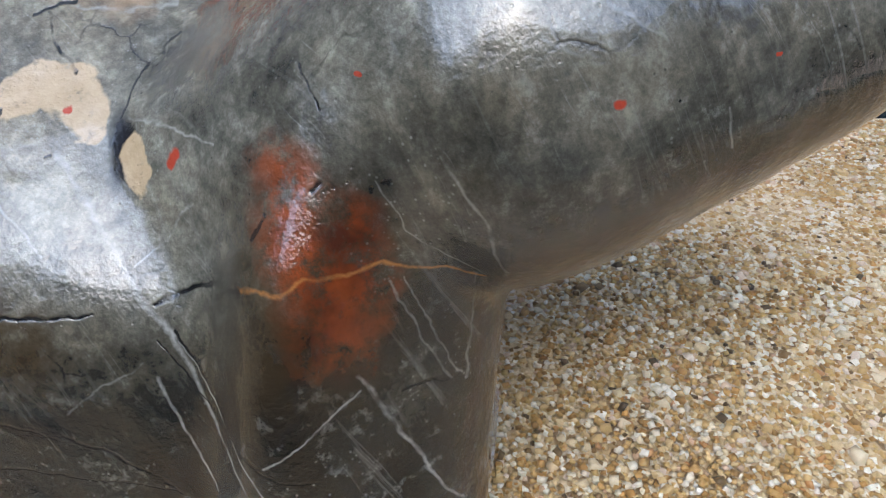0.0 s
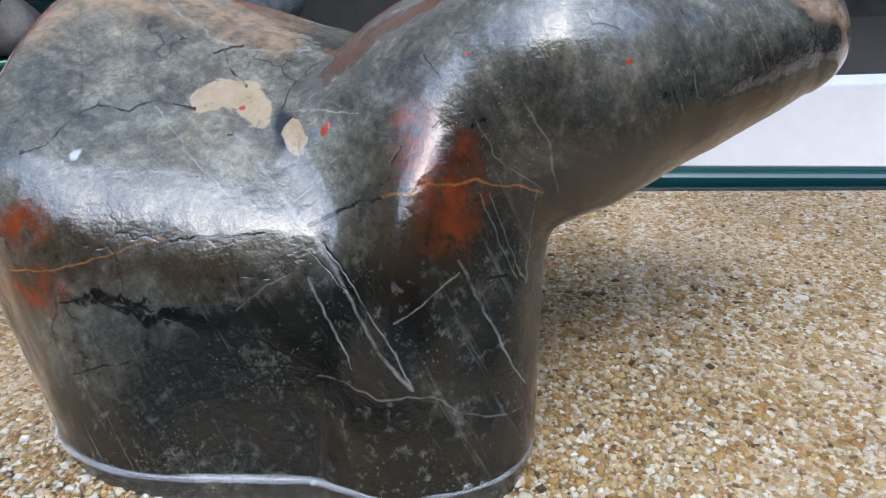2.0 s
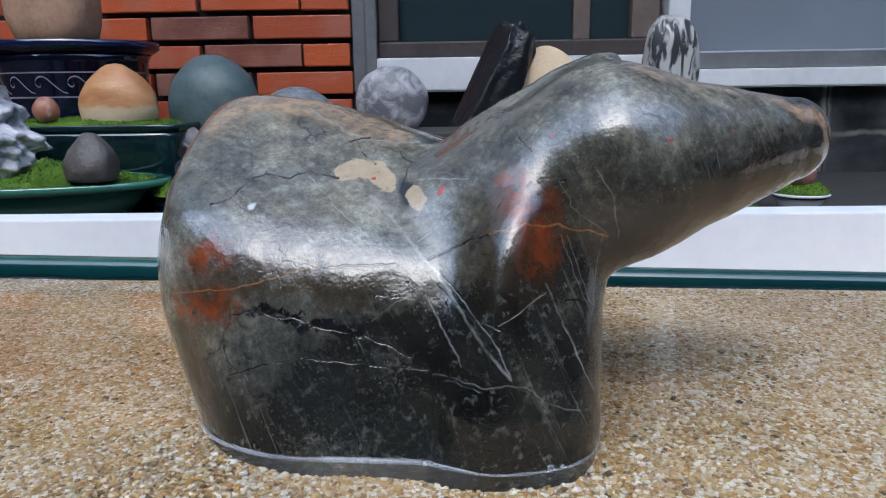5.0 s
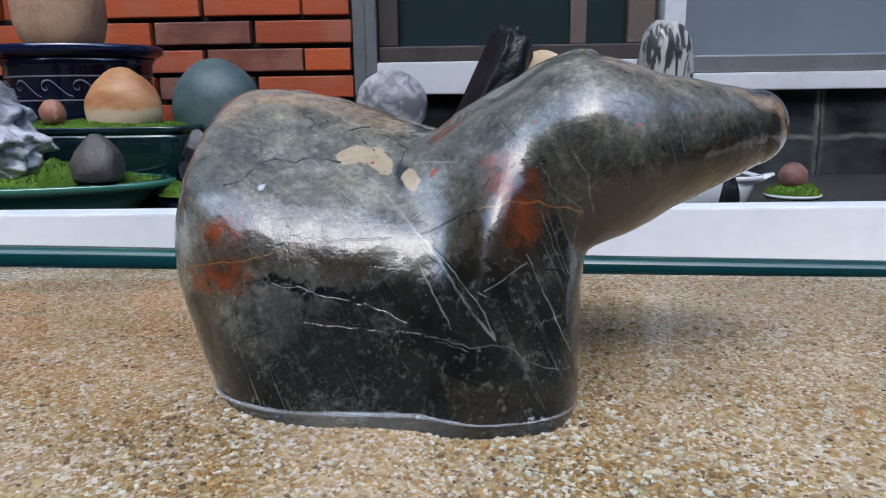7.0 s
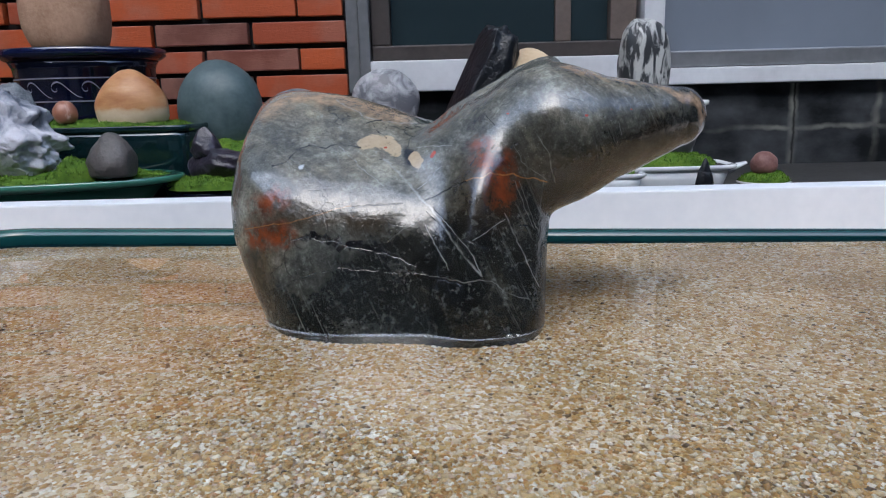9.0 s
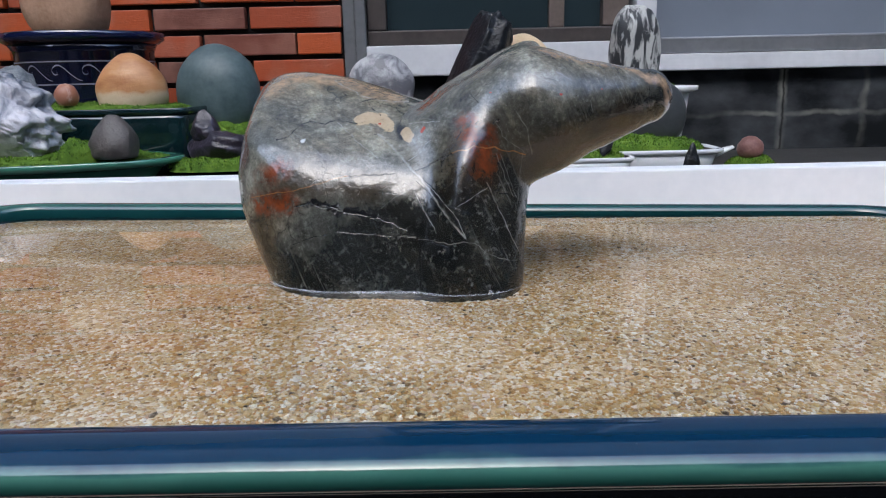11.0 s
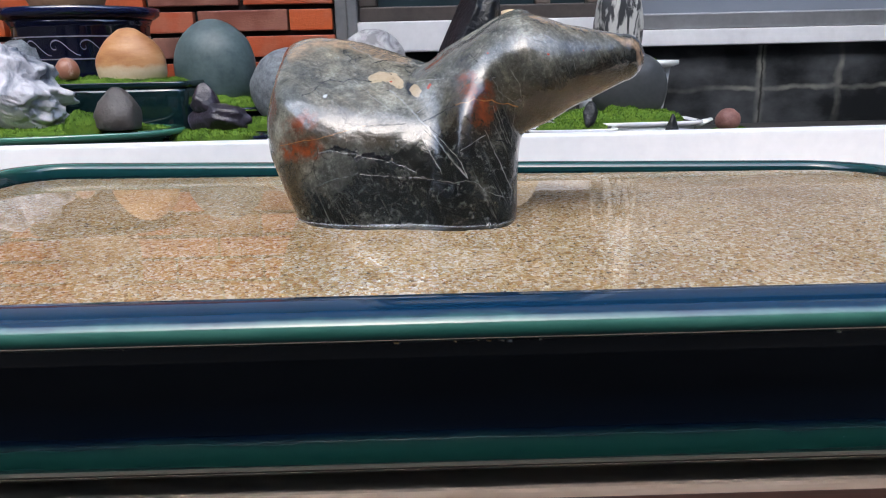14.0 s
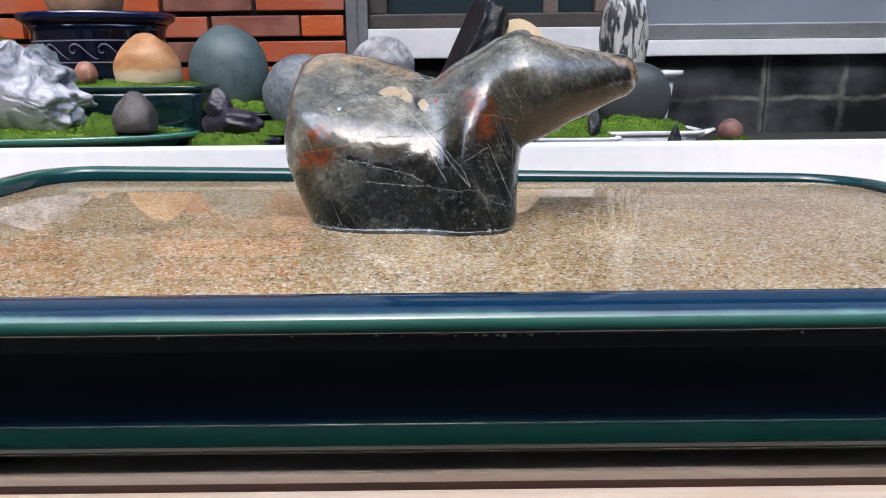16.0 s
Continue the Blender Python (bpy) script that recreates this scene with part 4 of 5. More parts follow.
def stone_material():
    k = Nodes("wet grey green stone")

    def warped(scale, amount, detail=3.0):
        n = k.add("ShaderNodeTexNoise", Vector=k.co, Scale=scale, Detail=detail).outputs["Color"]
        return k.vec("ADD", k.co, k.vec("SCALE", k.vec("SUBTRACT", n, (0.5, 0.5, 0.5)), amount))

    p = warped(60.0, 0.006)
    fine_line = k.vec("MULTIPLY", warped(300.0, 0.0016, 6.0), (1, 0, 1))
    jagged_line = k.vec("MULTIPLY", warped(330.0, 0.0052, 7.0), (1, 0, 1))
    soft_line = k.vec("MULTIPLY", warped(130.0, 0.007, 5.0), (1, 0, 1))
    a = k.noise(42.0, 7.0, 0.64, vec=p)
    c = k.ramp(a, (0.30, (0.014, 0.016, 0.015)), (0.46, (0.036, 0.041, 0.038)), (0.58, (0.075, 0.084, 0.076)), (0.74, (0.17, 0.18, 0.165)))
    # Paler rock above, and the shade of lower front and head underside painted in.
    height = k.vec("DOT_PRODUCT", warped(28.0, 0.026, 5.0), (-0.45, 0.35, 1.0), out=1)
    shade_zone = k.add("ShaderNodeMapRange", Value=height)
    shade_zone.inputs[1].default_value, shade_zone.inputs[2].default_value = 0.073, 0.101
    c = k.mix(shade_zone.outputs[0], k.mix(0.74, c, (0.0060, 0.0057, 0.0052)), k.mix(0.50, c, (0.31, 0.31, 0.26)))
    brownish = k.ramp(k.noise(26.0, 4.0, 0.6, vec=p), (0.36, 0.1), (0.62, 0.75))
    c = k.mix(brownish, c, k.mix(1.0, c, (0.92, 0.74, 0.52), "MULTIPLY"))
    mottle = k.ramp(k.noise(78.0, 9.0, 0.70, vec=p), (0.34, 0.36), (0.50, 0.95), (0.68, 1.75))
    c = k.mix(1.0, c, mottle, "MULTIPLY")
    # straight bedding that cuts the stone at a slant
    lean = k.vec("DOT_PRODUCT", warped(30.0, 0.0060, 4.0), (0.72, 0.64, 0.27), out=1)
    along = k.add("ShaderNodeSeparateXYZ", Vector=k.co)
    bed = k.add("ShaderNodeCombineXYZ", X=lean, Y=k.math("MULTIPLY", along.outputs["Z"], 0.045), Z=k.math("MULTIPLY", along.outputs["Y"], 0.06)).outputs[0]
    bands = k.noise(120.0, 3.0, vec=bed)
    c = k.mix(k.ramp(bands, (0.38, 0.5), (0.56, 0.0)), c, (0.022, 0.024, 0.022))
    streak = k.noise(700.0, 6.0, 0.66, vec=bed)
    lively = k.math("MULTIPLY", k.math("ADD", 0.15, k.math("MULTIPLY", shade_zone.outputs[0], 0.25)), k.ramp(k.noise(38.0, 3.0, 0.6), (0.38, 0.2), (0.60, 1.1)))
    c = k.mix(k.math("MULTIPLY", k.ramp(streak, (0.60, 0.0), (0.72, 0.55)), lively), c, (0.33, 0.34, 0.31))
    c = k.mix(k.math("MULTIPLY", k.ramp(streak, (0.30, 0.7), (0.44, 0.0)), lively), c, (0.026, 0.028, 0.026))
    thread = k.noise(1500.0, 5.0, 0.7, vec=bed)
    c = k.mix(k.math("MULTIPLY", k.ramp(thread, (0.60, 0.0), (0.68, 0.45)), lively), c, (0.40, 0.41, 0.38))
    c = k.mix(k.math("MULTIPLY", k.ramp(thread, (0.32, 0.4), (0.42, 0.0)), lively), c, (0.018, 0.019, 0.018))
    slant = k.vec("DOT_PRODUCT", warped(45.0, 0.0016, 3.0), (0.90, 0.05, 0.42), out=1)
    laid = k.add("ShaderNodeCombineXYZ", X=slant, Y=k.math("MULTIPLY", along.outputs["Z"], 0.02), Z=0.3).outputs[0]
    rule = k.noise(520.0, 5.0, 0.72, vec=laid)
    shown = k.ramp(k.noise(34.0, 4.0, 0.6), (0.44, 0.04), (0.64, 0.8))
    c = k.mix(k.math("MULTIPLY", k.ramp(rule, (0.58, 0.0), (0.69, 0.60)), shown), c, (0.24, 0.245, 0.225))
    c = k.mix(k.math("MULTIPLY", k.ramp(rule, (0.30, 0.6), (0.42, 0.0)), shown), c, (0.010, 0.010, 0.010))
    scuff = k.ramp(k.noise(310.0, 8.0, 0.72), (0.56, 0.0), (0.72, 0.5))
    c = k.mix(k.math("MULTIPLY", scuff, k.ramp(k.noise(30.0, 3.0), (0.4, 0.1), (0.62, 1.0))), c, (0.22, 0.23, 0.215))
    specks = k.ramp(k.voronoi(900.0), (0.08, 1.0), (0.20, 0.0))
    c = k.mix(k.math("MULTIPLY", specks, k.ramp(k.noise(70.0), (0.48, 0.0), (0.64, 0.4))), c, (0.30, 0.31, 0.29))
    pits = k.ramp(k.voronoi(420.0), (0.05, 1.0), (0.10, 0.0))
    c = k.mix(k.math("MULTIPLY", pits, k.ramp(k.noise(90.0), (0.52, 0.0), (0.6, 0.9))), c, (0.008, 0.008, 0.008))
    # hairlines and a fine crystalline mottle
    net2 = k.voronoi(95.0, warped(140.0, 0.008, 6.0), "DISTANCE_TO_EDGE")
    hair2 = k.math("MULTIPLY", k.ramp(net2, (0.004, 1.0), (0.03, 0.0)), k.ramp(k.noise(57.0, 3.0), (0.54, 0.0), (0.68, 0.7)))
    c = k.mix(hair2, c, (0.007, 0.007, 0.007))
    crystal = k.ramp(k.noise(620.0, 9.0, 0.78), (0.38, 0.62), (0.50, 1.0), (0.62, 1.45))
    c = k.mix(0.85, c, crystal, "MULTIPLY")
    grain = k.noise(240.0, 6.0, 0.65)
    worn = k.ramp(k.noise(190.0, 5.0, 0.7), (0.36, 0.12), (0.56, 1.0))

    def lay(c, d, colour, near=0.4, far=1.0, strength=1.0, breakup=None):
        m = k.ramp(d, (near, strength), (far, 0.0))
        if breakup is not None:
            m = k.math("MULTIPLY", m, breakup)
        return k.mix(m, c, colour)

    patchy = k.ramp(k.noise(210.0, 8.0, 0.72), (0.40, 0.04), (0.54, 1.0))
    c = lay(c, k.math("MULTIPLY", nearness(k, soft_line, OLIVE_BROWN), 0.5), (0.034, 0.021, 0.008), 0.10, 0.5, 0.8, k.ramp(grain, (0.3, 0.3), (0.5, 1.0)))
    rust = k.ramp(k.noise(110.0, 4.0), (0.35, (0.060, 0.016, 0.008)), (0.6, (0.22, 0.048, 0.012)))
    c = lay(c, nearness(k, soft_line, RUST), rust, 0.25, 1.35, 0.92, patchy)
    c = lay(c, nearness(k, soft_line, PEACH_CRUST, 0.8), (0.42, 0.28, 0.17), 0.2, 1.0, 0.85, k.ramp(grain, (0.34, 0.1), (0.58, 1.0)))
    c = lay(c, nearness(k, fine_line, PALE_VEINS, 0.6), (0.36, 0.36, 0.34), 0.1, 1.7, 0.62, worn)
    c = lay(c, nearness(k, fine_line, FINE_PALE_VEINS, 0.5), (0.28, 0.28, 0.26), 0.1, 1.6, 0.42, worn)
    c = lay(c, nearness(k, fine_line, ORANGE_SEAMS, 0.65), (0.34, 0.15, 0.04), 0.1, 1.1, 0.8, worn)
    c = lay(c, nearness(k, soft_line, DARK_HALO), (0.012, 0.012, 0.014), 0.5, 1.0)
    c = lay(c, nearness(k, k.vec("MULTIPLY", warped(260.0, 0.003, 3.0), (1, 0, 1)), TAN_INCLUSIONS, 0.95), k.mix(grain, (0.26, 0.18, 0.09), (0.56, 0.45, 0.30)), 0.86, 1.0, 1.0, k.ramp(k.noise(500.0, 4.0), (0.30, 0.4), (0.42, 1.0)))
    c = lay(c, nearness(k, fine_line, RED_FLECKS), (0.34, 0.050, 0.025), 0.45, 0.8)
    c = lay(c, nearness(k, fine_line, WHITE_FLECKS, 0.8), (0.55, 0.56, 0.55), 0.4, 1.0)
    rubble = k.math("MULTIPLY", k.ramp(nearness(k, jagged_line, BROKEN_SEAM), (0.55, 1.0), (1.0, 0.0)), k.ramp(k.noise(520.0, 6.0, 0.7), (0.38, 0.0), (0.50, 1.0)))
    c = k.mix(rubble, c, (0.007, 0.007, 0.007))
    crack = k.math("MINIMUM", nearness(k, fine_line, CRACKS, 0.62), nearness(k, fine_line, FINE_CRACKS, 0.52))
    open_crack = k.math("MULTIPLY", k.ramp(crack, (0.30, 1.0), (1.15, 0.0)), k.ramp(k.noise(230.0, 4.0), (0.36, 0.25), (0.5, 1.0)))
    c = k.mix(open_crack, c, (0.006, 0.006, 0.006))
    f = k.noise(1500.0, 4.0)
    peel = k.noise(620.0, 3.0)
    h = k.math("ADD", k.math("MULTIPLY", peel, 0.9), k.math("ADD", k.math("MULTIPLY", f, 0.5), k.math("MULTIPLY", streak, 0.35)))
    h = k.math("ADD", h, k.math("MULTIPLY", k.noise(170.0, 4.0, 0.6, vec=k.mapping((1, 0.7, 0.35), (0, 24, 0))), 0.5))
    h = k.math("SUBTRACT", h, k.math("MULTIPLY", open_crack, 0.5))
    h = k.math("SUBTRACT", h, k.math("MULTIPLY", rubble, 0.25))
    h = k.math("SUBTRACT", h, k.math("MULTIPLY", hair2, 0.4))
    h = k.math("SUBTRACT", h, k.math("MULTIPLY", pits, 0.4))
    rough = k.math("ADD", 0.05, k.math("MULTIPLY", grain, 0.09))
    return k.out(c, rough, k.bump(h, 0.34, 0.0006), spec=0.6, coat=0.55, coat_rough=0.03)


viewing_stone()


def meniscus():
    """The lip of water drawn up where it meets the stone."""
    n, verts, faces = 260, [], []
    steps = ((-0.6, 0.0006), (0.0, 0.00045), (0.16, 0.00028), (0.4, 0.00014), (0.7, 0.00005), (1.1, 0.00002))
    z = WATER_Z * 1000
    cx, cy = -48.0, 95.0
    for i in range(n):
        a = 2 * math.pi * i / n
        ux, uy = math.cos(a), math.sin(a)
        lo, hi = 5.0, 110.0
        for _ in range(30):
            mid = (lo + hi) / 2
            d = float(stone_field(np.float64(cx + ux * mid), np.float64(cy + uy * mid), np.float64(z)))
            lo, hi = (mid, hi) if d < 0 else (lo, mid)
        wob = 1 + 0.3 * noise.noise(Vector((ux * 7, uy * 7, 2.0)))
        for o, h in steps:
            r = lo + o * wob
            verts.append(((cx + ux * r) * 0.001, (cy + uy * r) * 0.001, WATER_Z + h * wob + (uy * r + cy - 100.0) * 0.001 * WATER_SLOPE))
    m = len(steps)
    for i in range(n):
        for j in range(m - 1):
            p, q = i * m + j, ((i + 1) % n) * m + j
            faces.append((p, p + 1, q + 1, q))
    ob = obj("water_edge", verts, faces, MAT["water_edge"], None, True)
    ob.visible_shadow = False
    return tagged(ob, "lip of water round the stone's foot, its glint painted white", "water", kind="structure")


meniscus()

def bubble(x, y, r):
    """A small air bubble floating against the stone."""
    bm = bmesh.new()
    bmesh.ops.create_uvsphere(bm, u_segments=20, v_segments=14, radius=r)
    for v in bm.verts:
        v.co.z *= 0.8
    ob = part("bubble", bm, MAT["water_edge"], None, "", True)
    ob.location = (x, y, WATER_Z + (y - 0.10) * WATER_SLOPE + r * 0.25)
    return tagged(ob, "small clear air bubble at the stone's foot", "bubble", "bubbles along the waterline")


for bx, by, br in ((-0.0100, 0.0435, 0.0013), (-0.0072, 0.0445, 0.0008), (-0.0380, 0.0455, 0.0006)):
    bubble(bx, by, br)

# ---- potted stones on the bench behind ----
def pot(name, place, profile, mat, label, sx=1.0, sy=1.0, square=2.0, segs=56, turn=0.0):
    """A pot with a body, a rim and a bed of soil; profile runs from foot to lip."""
    e = tagged(empty(name, *place), label, "pot")
    e.rotation_euler = (0, 0, radians(turn))
    lip_r, lip_z = profile[-1]
    part("body", lathe(profile[:-2] + [(profile[-2][0] * 0.985, profile[-2][1])], segs, sx, sy, square), mat, e, "", True)
    r0, z0 = profile[-2]
    part("rim", lathe([(r0 * 0.9, z0 - 0.002), (r0, z0), (lip_r, z0 + (lip_z - z0) * 0.4), (lip_r, lip_z - 0.001), (lip_r * 0.985, lip_z), (lip_r * 0.93, lip_z), (lip_r * 0.92, lip_z - 0.004)], segs, sx, sy, square), mat, e, "", True)
    soil = lathe([(lip_r * 0.90, lip_z - 0.006), (lip_r * 0.925, lip_z - 0.0035)], segs, sx, sy, square)
    part("soil", soil, MAT["soil"], e, "dark soil")
    return e


B = BENCH_Z
# wide green pot with the white rock, brown stone and moss
pot("green_pot", (-0.62, 0.72, B), [(0.14, 0.0), (0.17, 0.004), (0.20, 0.034), (0.222, 0.056), (0.245, 0.068)], MAT["green_pot"], "wide oval green glazed pot planted with moss and rocks", 1.0, 0.42)
moss_patch((-0.60, 0.72, B + 0.062), (0.212, 0.072), 0.015, 3, tufts=5000)
moss_patch((-0.487, 0.675, B + 0.068), (0.026, 0.020), 0.030, 5, tufts=500)
quartz_rock = stone("white_rock", (-0.655, 0.715, B + 0.064), (0.122, 0.058, 0.150), MAT["quartz"], "jagged white and blue-grey mountain rock standing in moss", 11, "rock", amount=0.18, freq=3.0, sub=6, facets=8, squash=0.40, ridges=0.22)
stone("blue_rock", (-0.600, 0.745, B + 0.064), (0.050, 0.03, 0.122), MAT["speckle"], "pointed blue-grey rock behind the white rock", 12, "rock", amount=0.2, facets=7, squash=0.15, ridges=0.3)
stone("brown_stone", (-0.440, 0.672, B + 0.070), (0.030, 0.024, 0.054), MAT["brown"], "small brown-grey pointed stone on moss", 24, amount=0.10, freq=1.4, facets=2, squash=0.32)

# tall dark rectangular pot with the orange stone
pot("square_pot", (-0.535, 0.855, B), [(0.12, 0.0), (0.135, 0.003), (0.139, 0.11), (0.140, 0.118), (0.142, 0.127)], MAT["teal_pot"], "tall dark teal rectangular pot topped with moss", 1.0, 0.42, 9.0)
moss_patch((-0.535, 0.855, B + 0.122), (0.130, 0.052), 0.014, 7, tufts=2500, square=6.0)
stone("orange_stone", (-0.489, 0.852, B + 0.112), (0.052, 0.034, 0.092), MAT["orange"], "orange and cream rounded stone on moss", 31, amount=0.06, freq=1.2, squash=0.10)
stone("copper_pebble", (-0.572, 0.822, B + 0.132), (0.0165, 0.015, 0.032), MAT["copper"], "small round pink copper pebble on moss", 33, "pebble", amount=0.04)

# large blue pot with a tan stone, on a dark stand
tagged(box("pot_stand", (-0.80, -0.50, 0.94, 1.16, B, 0.02), MAT["dark_wood"], bevel=0.006), "dark wooden block under the blue pot", "stand")
blue = pot("blue_pot", (-0.645, 1.04, 0.02), [(0.090, 0.0), (0.104, 0.004), (0.108, 0.05), (0.113, 0.118), (0.122, 0.132), (0.133, 0.150)], MAT["blue_pot"], "dark blue glazed round pot with a pale scrolled band", 1.0, 0.85)


def scroll_band(parent):
    """Two fine rings and a row of wave scrolls round the pot."""
    def ring(z, rr):
        bm = bmesh.new()
        for i in range(72):
            a0, a1 = 2 * math.pi * i / 72, 2 * math.pi * (i + 1) / 72
            q = [bm.verts.new(((rr + 0.0012) * math.cos(a), (rr + 0.0012) * 0.85 * math.sin(a), z + h)) for a, h in ((a0, 0), (a1, 0), (a1, 0.0022), (a0, 0.0022))]
            bm.faces.new(q)
        part("band", bm, MAT["trim"], parent, "pale glaze line")
    ring(0.066, 0.1092)
    ring(0.102, 0.1118)
    swash = [(0.00, -0.9), (0.16, -0.75), (0.40, -0.1), (0.62, 0.62), (0.80, 0.90), (0.98, 0.72), (1.06, 0.25), (0.98, -0.18), (0.86, -0.1), (0.88, 0.22)]
    for i in range(15):
        bm = bmesh.new()
        last = None
        for s in range(46):
            f = min(s / 5.0, len(swash) - 1.001)
            j, u = int(f), f - int(f)
            p = [Vector(swash[min(max(j + o, 0), len(swash) - 1)]) for o in (-1, 0, 1, 2)]
            q = 0.5 * (2 * p[1] + (p[2] - p[0]) * u + (2 * p[0] - 5 * p[1] + 4 * p[2] - p[3]) * u * u + (3 * p[1] - p[0] - 3 * p[2] + p[3]) * u ** 3)
            ang = -2 * math.pi * (i + q.x * 0.92) / 15
            h = 0.085 + 0.0135 * q.y
            rr = 0.108 + (h - 0.05) * 0.074 + 0.0014
            wide = 0.0013 * (1 - 0.5 * abs(2 * f / 9 - 1))
            pair = [bm.verts.new((rr * math.cos(ang), rr * 0.85 * math.sin(ang), h + o)) for o in (-wide, wide)]
            if last:
                bm.faces.new((last[0], pair[0], pair[1], last[1]))
            last = pair
        part("scroll", bm, MAT["trim"], parent, "pale glaze line")


scroll_band(blue)
stone("tan_stone", (-0.655, 1.02, 0.166), (0.068, 0.05, 0.15), MAT["tan"], "tall rounded tan stone standing in the blue pot", 41, amount=0.05, freq=1.2, power=2.6)

tagged(box("pot_stand", (-1.02, -0.83, 0.98, 1.20, B, 0.075), MAT["dark_wood"], bevel=0.006), "dark wooden block under the brown pot", "stand")
pot("brown_pot", (-0.925, 1.09, 0.075), [(0.060, 0.0), (0.072, 0.003), (0.082, 0.030), (0.086, 0.046), (0.090, 0.056)], MAT["brown_pot"], "low brown glazed pot with moss and a dark stone", 1.0, 0.8)
moss_patch((-0.925, 1.09, 0.127), (0.080, 0.062), 0.014, 29, tufts=1500)
stone("dark_stone", (-0.905, 1.09, 0.135), (0.048, 0.034, 0.080), MAT["dome"], "dark rounded stone on moss in a brown pot", 141, amount=0.08, freq=1.3)

# green egg stone, violet rock and speckled stone in low pots
pot("low_pot", (-0.375, 0.93, B), [(0.055, 0.0), (0.07, 0.003), (0.082, 0.05), (0.086, 0.075), (0.090, 0.083)], MAT["blue_pot"], "low dark blue pot holding a green stone and moss", 1.15, 0.8)["group"] = "low pots in a row"
moss_patch((-0.375, 0.92, B + 0.080), (0.094, 0.060), 0.022, 9, tufts=2500)
stone("green_stone", (-0.386, 0.93, B + 0.083), (0.066, 0.045, 0.137), MAT["green_stone"], "smooth green-grey egg-shaped stone standing upright on moss", 51, amount=0.03, freq=1.0)
pot("low_pot", (-0.335, 0.735, B), [(0.045, 0.0), (0.055, 0.003), (0.062, 0.035), (0.064, 0.048), (0.066, 0.054)], MAT["blue_pot"], "low dark pot with a violet rock and moss", 1.1, 0.62)["group"] = "low pots in a row"
moss_patch((-0.335, 0.725, B + 0.050), (0.062, 0.034), 0.016, 13, tufts=1500)
stone("violet_rock", (-0.332, 0.74, B + 0.058), (0.048, 0.024, 0.040), MAT["purple"], "low jagged violet-black rock in a pot of moss", 61, "rock", amount=0.2, freq=1.8, facets=8)
stone("violet_rock", (-0.350, 0.745, B + 0.085), (0.017, 0.015, 0.042), MAT["purple"], "pointed violet-black peak behind the moss", 62, "rock", amount=0.2, facets=6, squash=0.5)
pot("low_pot", (-0.245, 0.88, B), [(0.06, 0.0), (0.075, 0.003), (0.085, 0.035), (0.088, 0.05), (0.092, 0.057)], MAT["blue_pot"], "low blue pot with a speckled stone and moss", 1.0, 0.7)["group"] = "low pots in a row"
moss_patch((-0.27, 0.83, B + 0.053), (0.060, 0.020), 0.022, 15, tufts=1200)
stone("speckled_stone", (-0.252, 0.87, B + 0.060), (0.066, 0.040, 0.112), MAT["speckle"], "rounded speckled blue-grey stone set in a low pot", 71, amount=0.06, freq=1.2)

# stones before the window, on a low dark shelf
tagged(box("shelf", (-0.30, 0.22, 0.99, 1.13, B, 0.028), MAT["bench"], bevel=0.004), "low dark stone shelf below the window", "shelf", kind="structure")
stone("violet_disc", (-0.138, 1.05, 0.028), (0.060, 0.026, 0.100), MAT["plum"], "flat round violet-grey stone with pale clouding", 81, amount=0.04, freq=1.3)
stone("black_stone", (-0.002, 1.03, 0.024), (0.043, 0.032, 0.172), MAT["black"], "leaning black faceted stone with a glossy face", 96, amount=0.10, freq=2.6, sub=5, facets=4, squash=0.06, power=4.5, ridges=0.12, lean=(0, 21))
stone("cream_stone", (0.108, 1.06, 0.028), (0.060, 0.040, 0.128), MAT["cream"], "smooth cream rounded stone", 97, amount=0.03, freq=1.0)

# white pots with moss and dark stones
tall = pot("white_pot", (0.300, 1.00, B), [(0.05, 0.0), (0.058, 0.003), (0.066, 0.06), (0.074, 0.128), (0.085, 0.140)], MAT["white_pot"], "tall white glazed pot with a banded stone on top", 1.05, 0.8, 4.0)
moss_patch((0.300, 1.00, B + 0.136), (0.062, 0.045), 0.010, 17, tufts=900)
stone("banded_stone", (0.284, 0.972, 0.062), (0.040, 0.028, 0.128), MAT["zebra"], "upright black and white banded stone", 101, amount=0.08, freq=1.4, power=2.6)
long_pot = pot("white_tray", (0.272, 0.875, B), [(0.085, 0.0), (0.095, 0.003), (0.105, 0.030), (0.110, 0.042), (0.118, 0.050)], MAT["white_pot"], "shallow white glazed tray with moss and dark stones", 1.0, 0.48, 5.0)
ear = bmesh.new()
bmesh.ops.create_cone(ear, cap_ends=True, segments=16, radius1=0.014, radius2=0.006, depth=0.030, matrix=Matrix.Translation((0.128, 0.0, 0.043)) @ Matrix.Rotation(radians(72), 4, "Y") @ Matrix.Diagonal((0.45, 1.3, 1, 1)))
part("handle", ear, MAT["white_pot"], long_pot, "", True)
moss_patch((0.262, 0.868, B + 0.047), (0.102, 0.044), 0.026, 19, tufts=3000, square=3.5)
stone("dark_dome", (0.285, 0.892, B + 0.050), (0.062, 0.030, 0.105), MAT["dome"], "smooth dark grey dome-shaped stone on moss", 111, amount=0.025, freq=0.9)
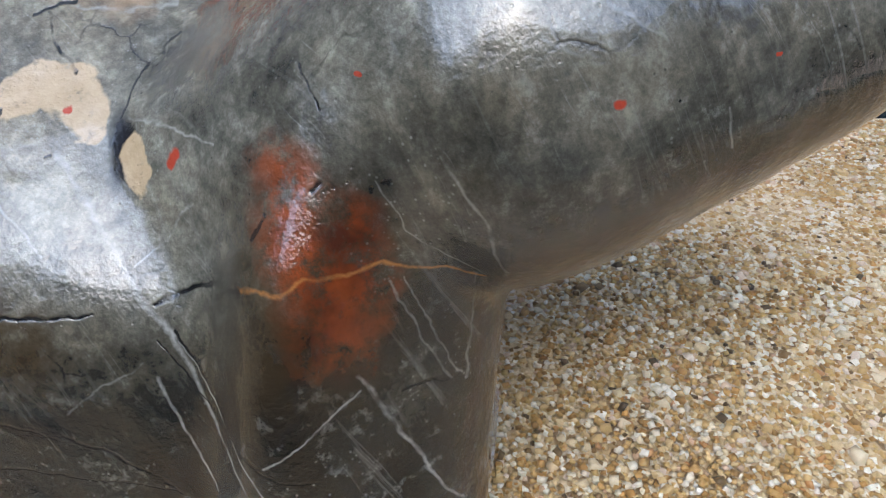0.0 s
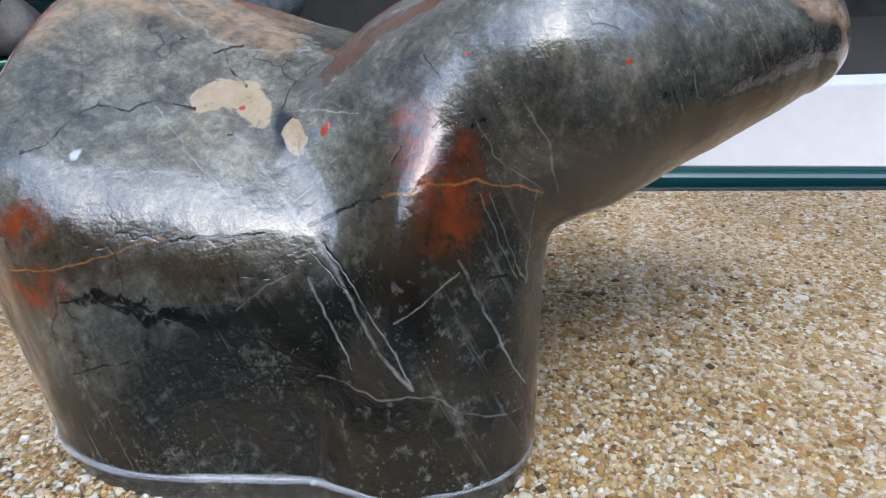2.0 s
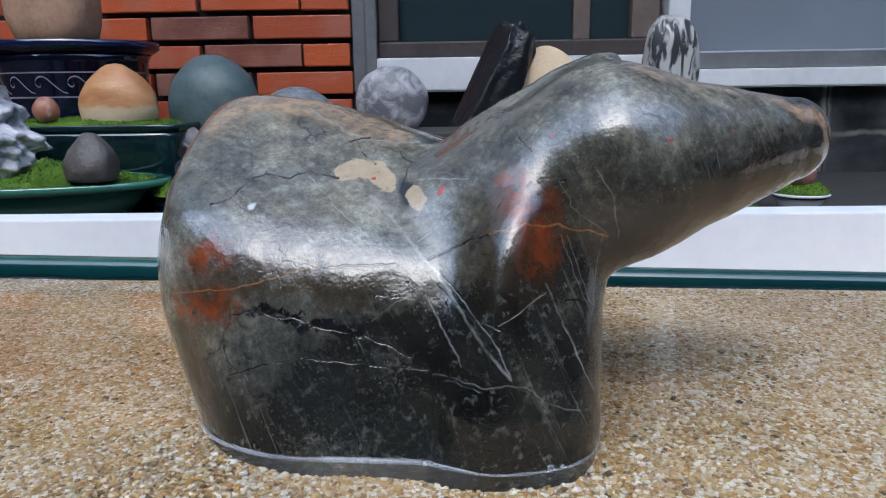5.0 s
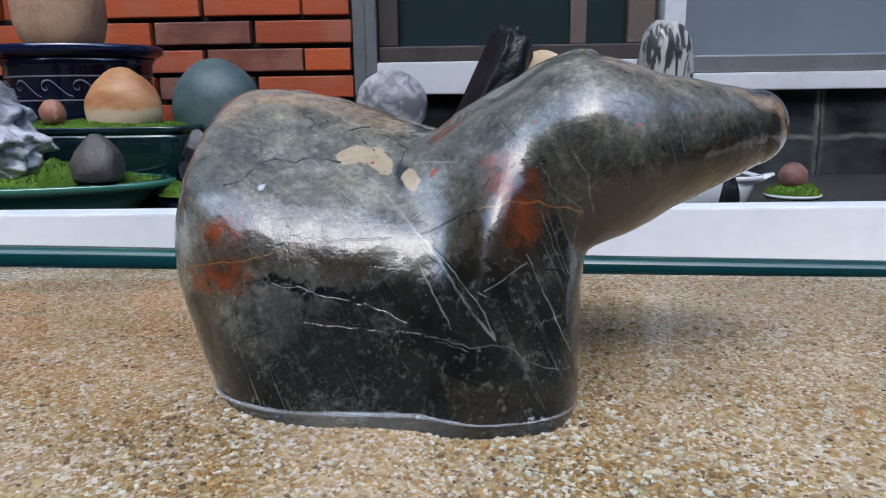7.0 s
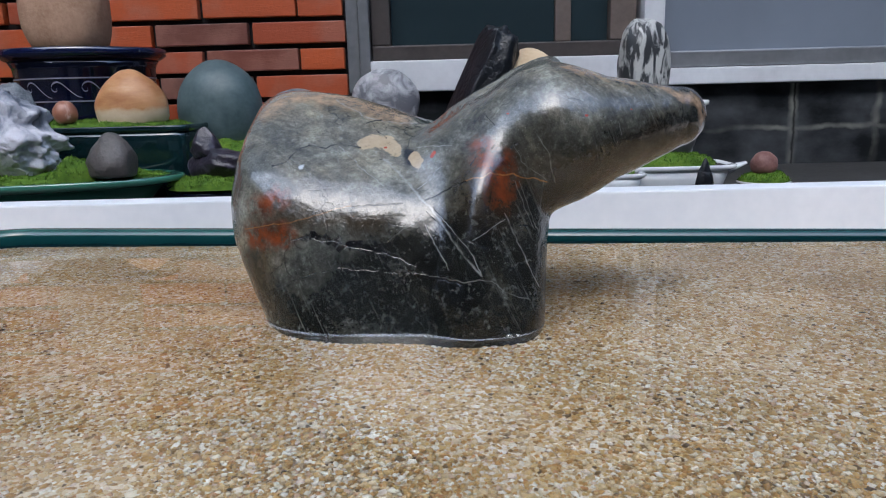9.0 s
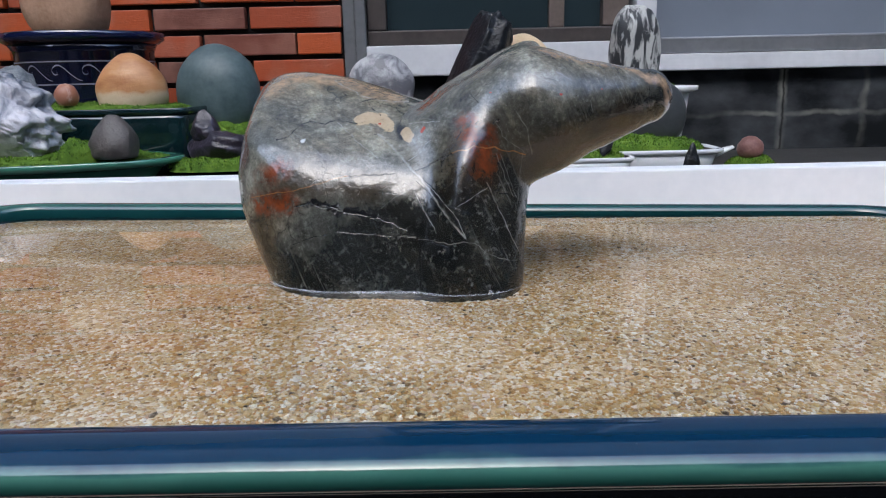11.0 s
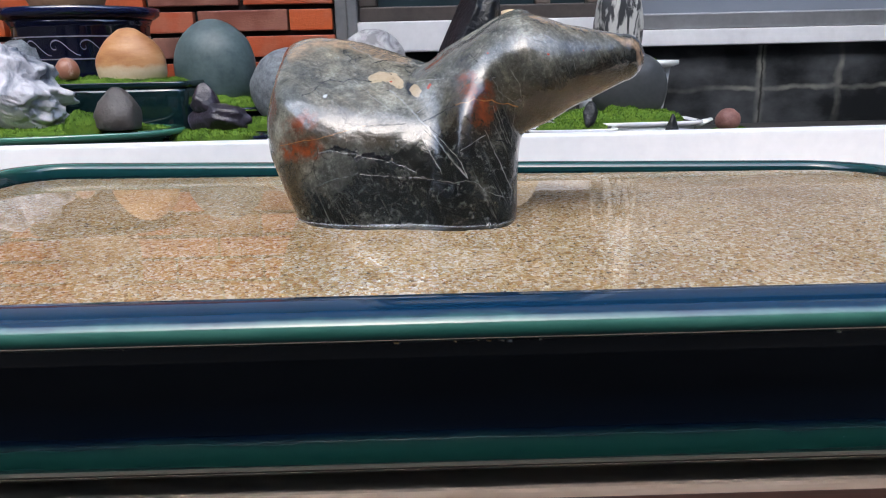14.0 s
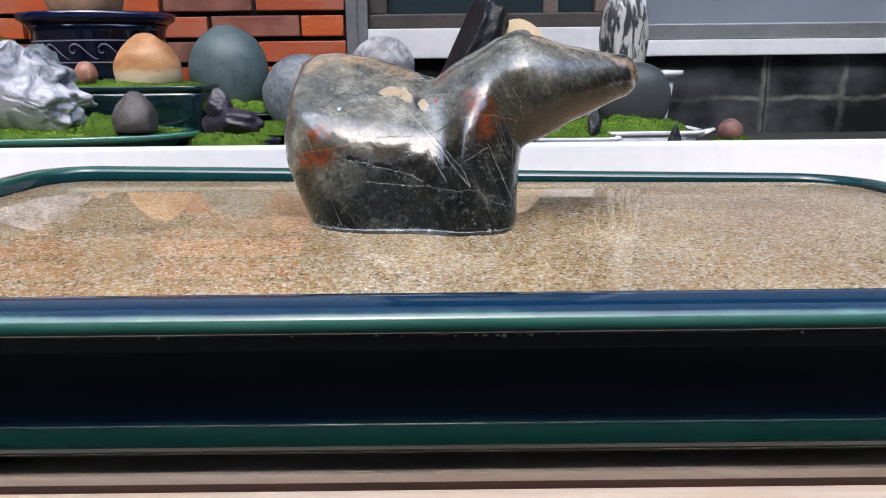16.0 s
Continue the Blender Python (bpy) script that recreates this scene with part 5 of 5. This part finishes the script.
pot("white_tray", (0.178, 0.815, B), [(0.035, 0.0), (0.042, 0.003), (0.050, 0.030), (0.052, 0.038), (0.056, 0.045)], MAT["white_pot"], "small shallow white glazed tray with moss", 1.2, 0.6, 5.0)
moss_patch((0.178, 0.812, B + 0.042), (0.055, 0.026), 0.014, 23, tufts=1200)
stone("black_spike", (0.203, 0.80, B + 0.045), (0.014, 0.012, 0.040), MAT["black"], "small black pointed stone in moss", 121, amount=0.15, facets=6, squash=0.4)
stone("black_spike", (0.322, 0.79, B), (0.013, 0.011, 0.066), MAT["black"], "slender black pointed stone beside a white tray", 123, amount=0.2, facets=7, squash=0.42)
moss_patch((0.315, 0.775, B), (0.045, 0.022), 0.022, 25, tufts=900)
small = pot("small_pot", (0.432, 0.85, B), [(0.020, 0.0), (0.026, 0.002), (0.031, 0.014), (0.034, 0.019), (0.0375, 0.0235)], MAT["white_pot"], "small round white pot of moss with a red stone", 1.0, 1.0)
moss_patch((0.432, 0.85, B + 0.021), (0.035, 0.033), 0.018, 27, tufts=1200)
stone("red_stone", (0.430, 0.848, B + 0.033), (0.019, 0.016, 0.033), MAT["red"], "small dusky red stone on moss", 131, amount=0.08)

# ---- bricks, last ----
def lay_bricks():
    w, h, jx, jz = 0.185, 0.0415, 0.195, 0.0518
    full = []
    for width in (w, w / 2 - 0.004):
        bm = box_bm(-width / 2, width / 2, 0, 0.02, -h / 2, h / 2, 0.0022, 2)
        me = bpy.data.meshes.new("brick")
        bm.to_mesh(me)
        bm.free()
        me.materials.append(MAT["brick"])
        full.append(me)
    rnd = random.Random(9)
    for row in range(-4, 8):
        z = 0.159 + jz * row
        odd = row % 2
        x = -0.2335 - (0 if odd else 0.0935)
        if not odd:
            b = new("brick", full[1])
            b.parent = wall_north
            b.location = (-0.2815, WALL_Y - 0.006 + rnd.uniform(0, 0.002), z)
        for i in range(9):
            b = new("brick", full[0])
            b.parent = wall_north
            b.location = (x - w / 2 - jx * i - (0 if odd else 0.0025), WALL_Y - 0.009 + rnd.uniform(0, 0.003), z + rnd.uniform(-0.0006, 0.0006))
            b.rotation_euler = (0, rnd.uniform(-0.003, 0.003), 0)


lay_bricks()
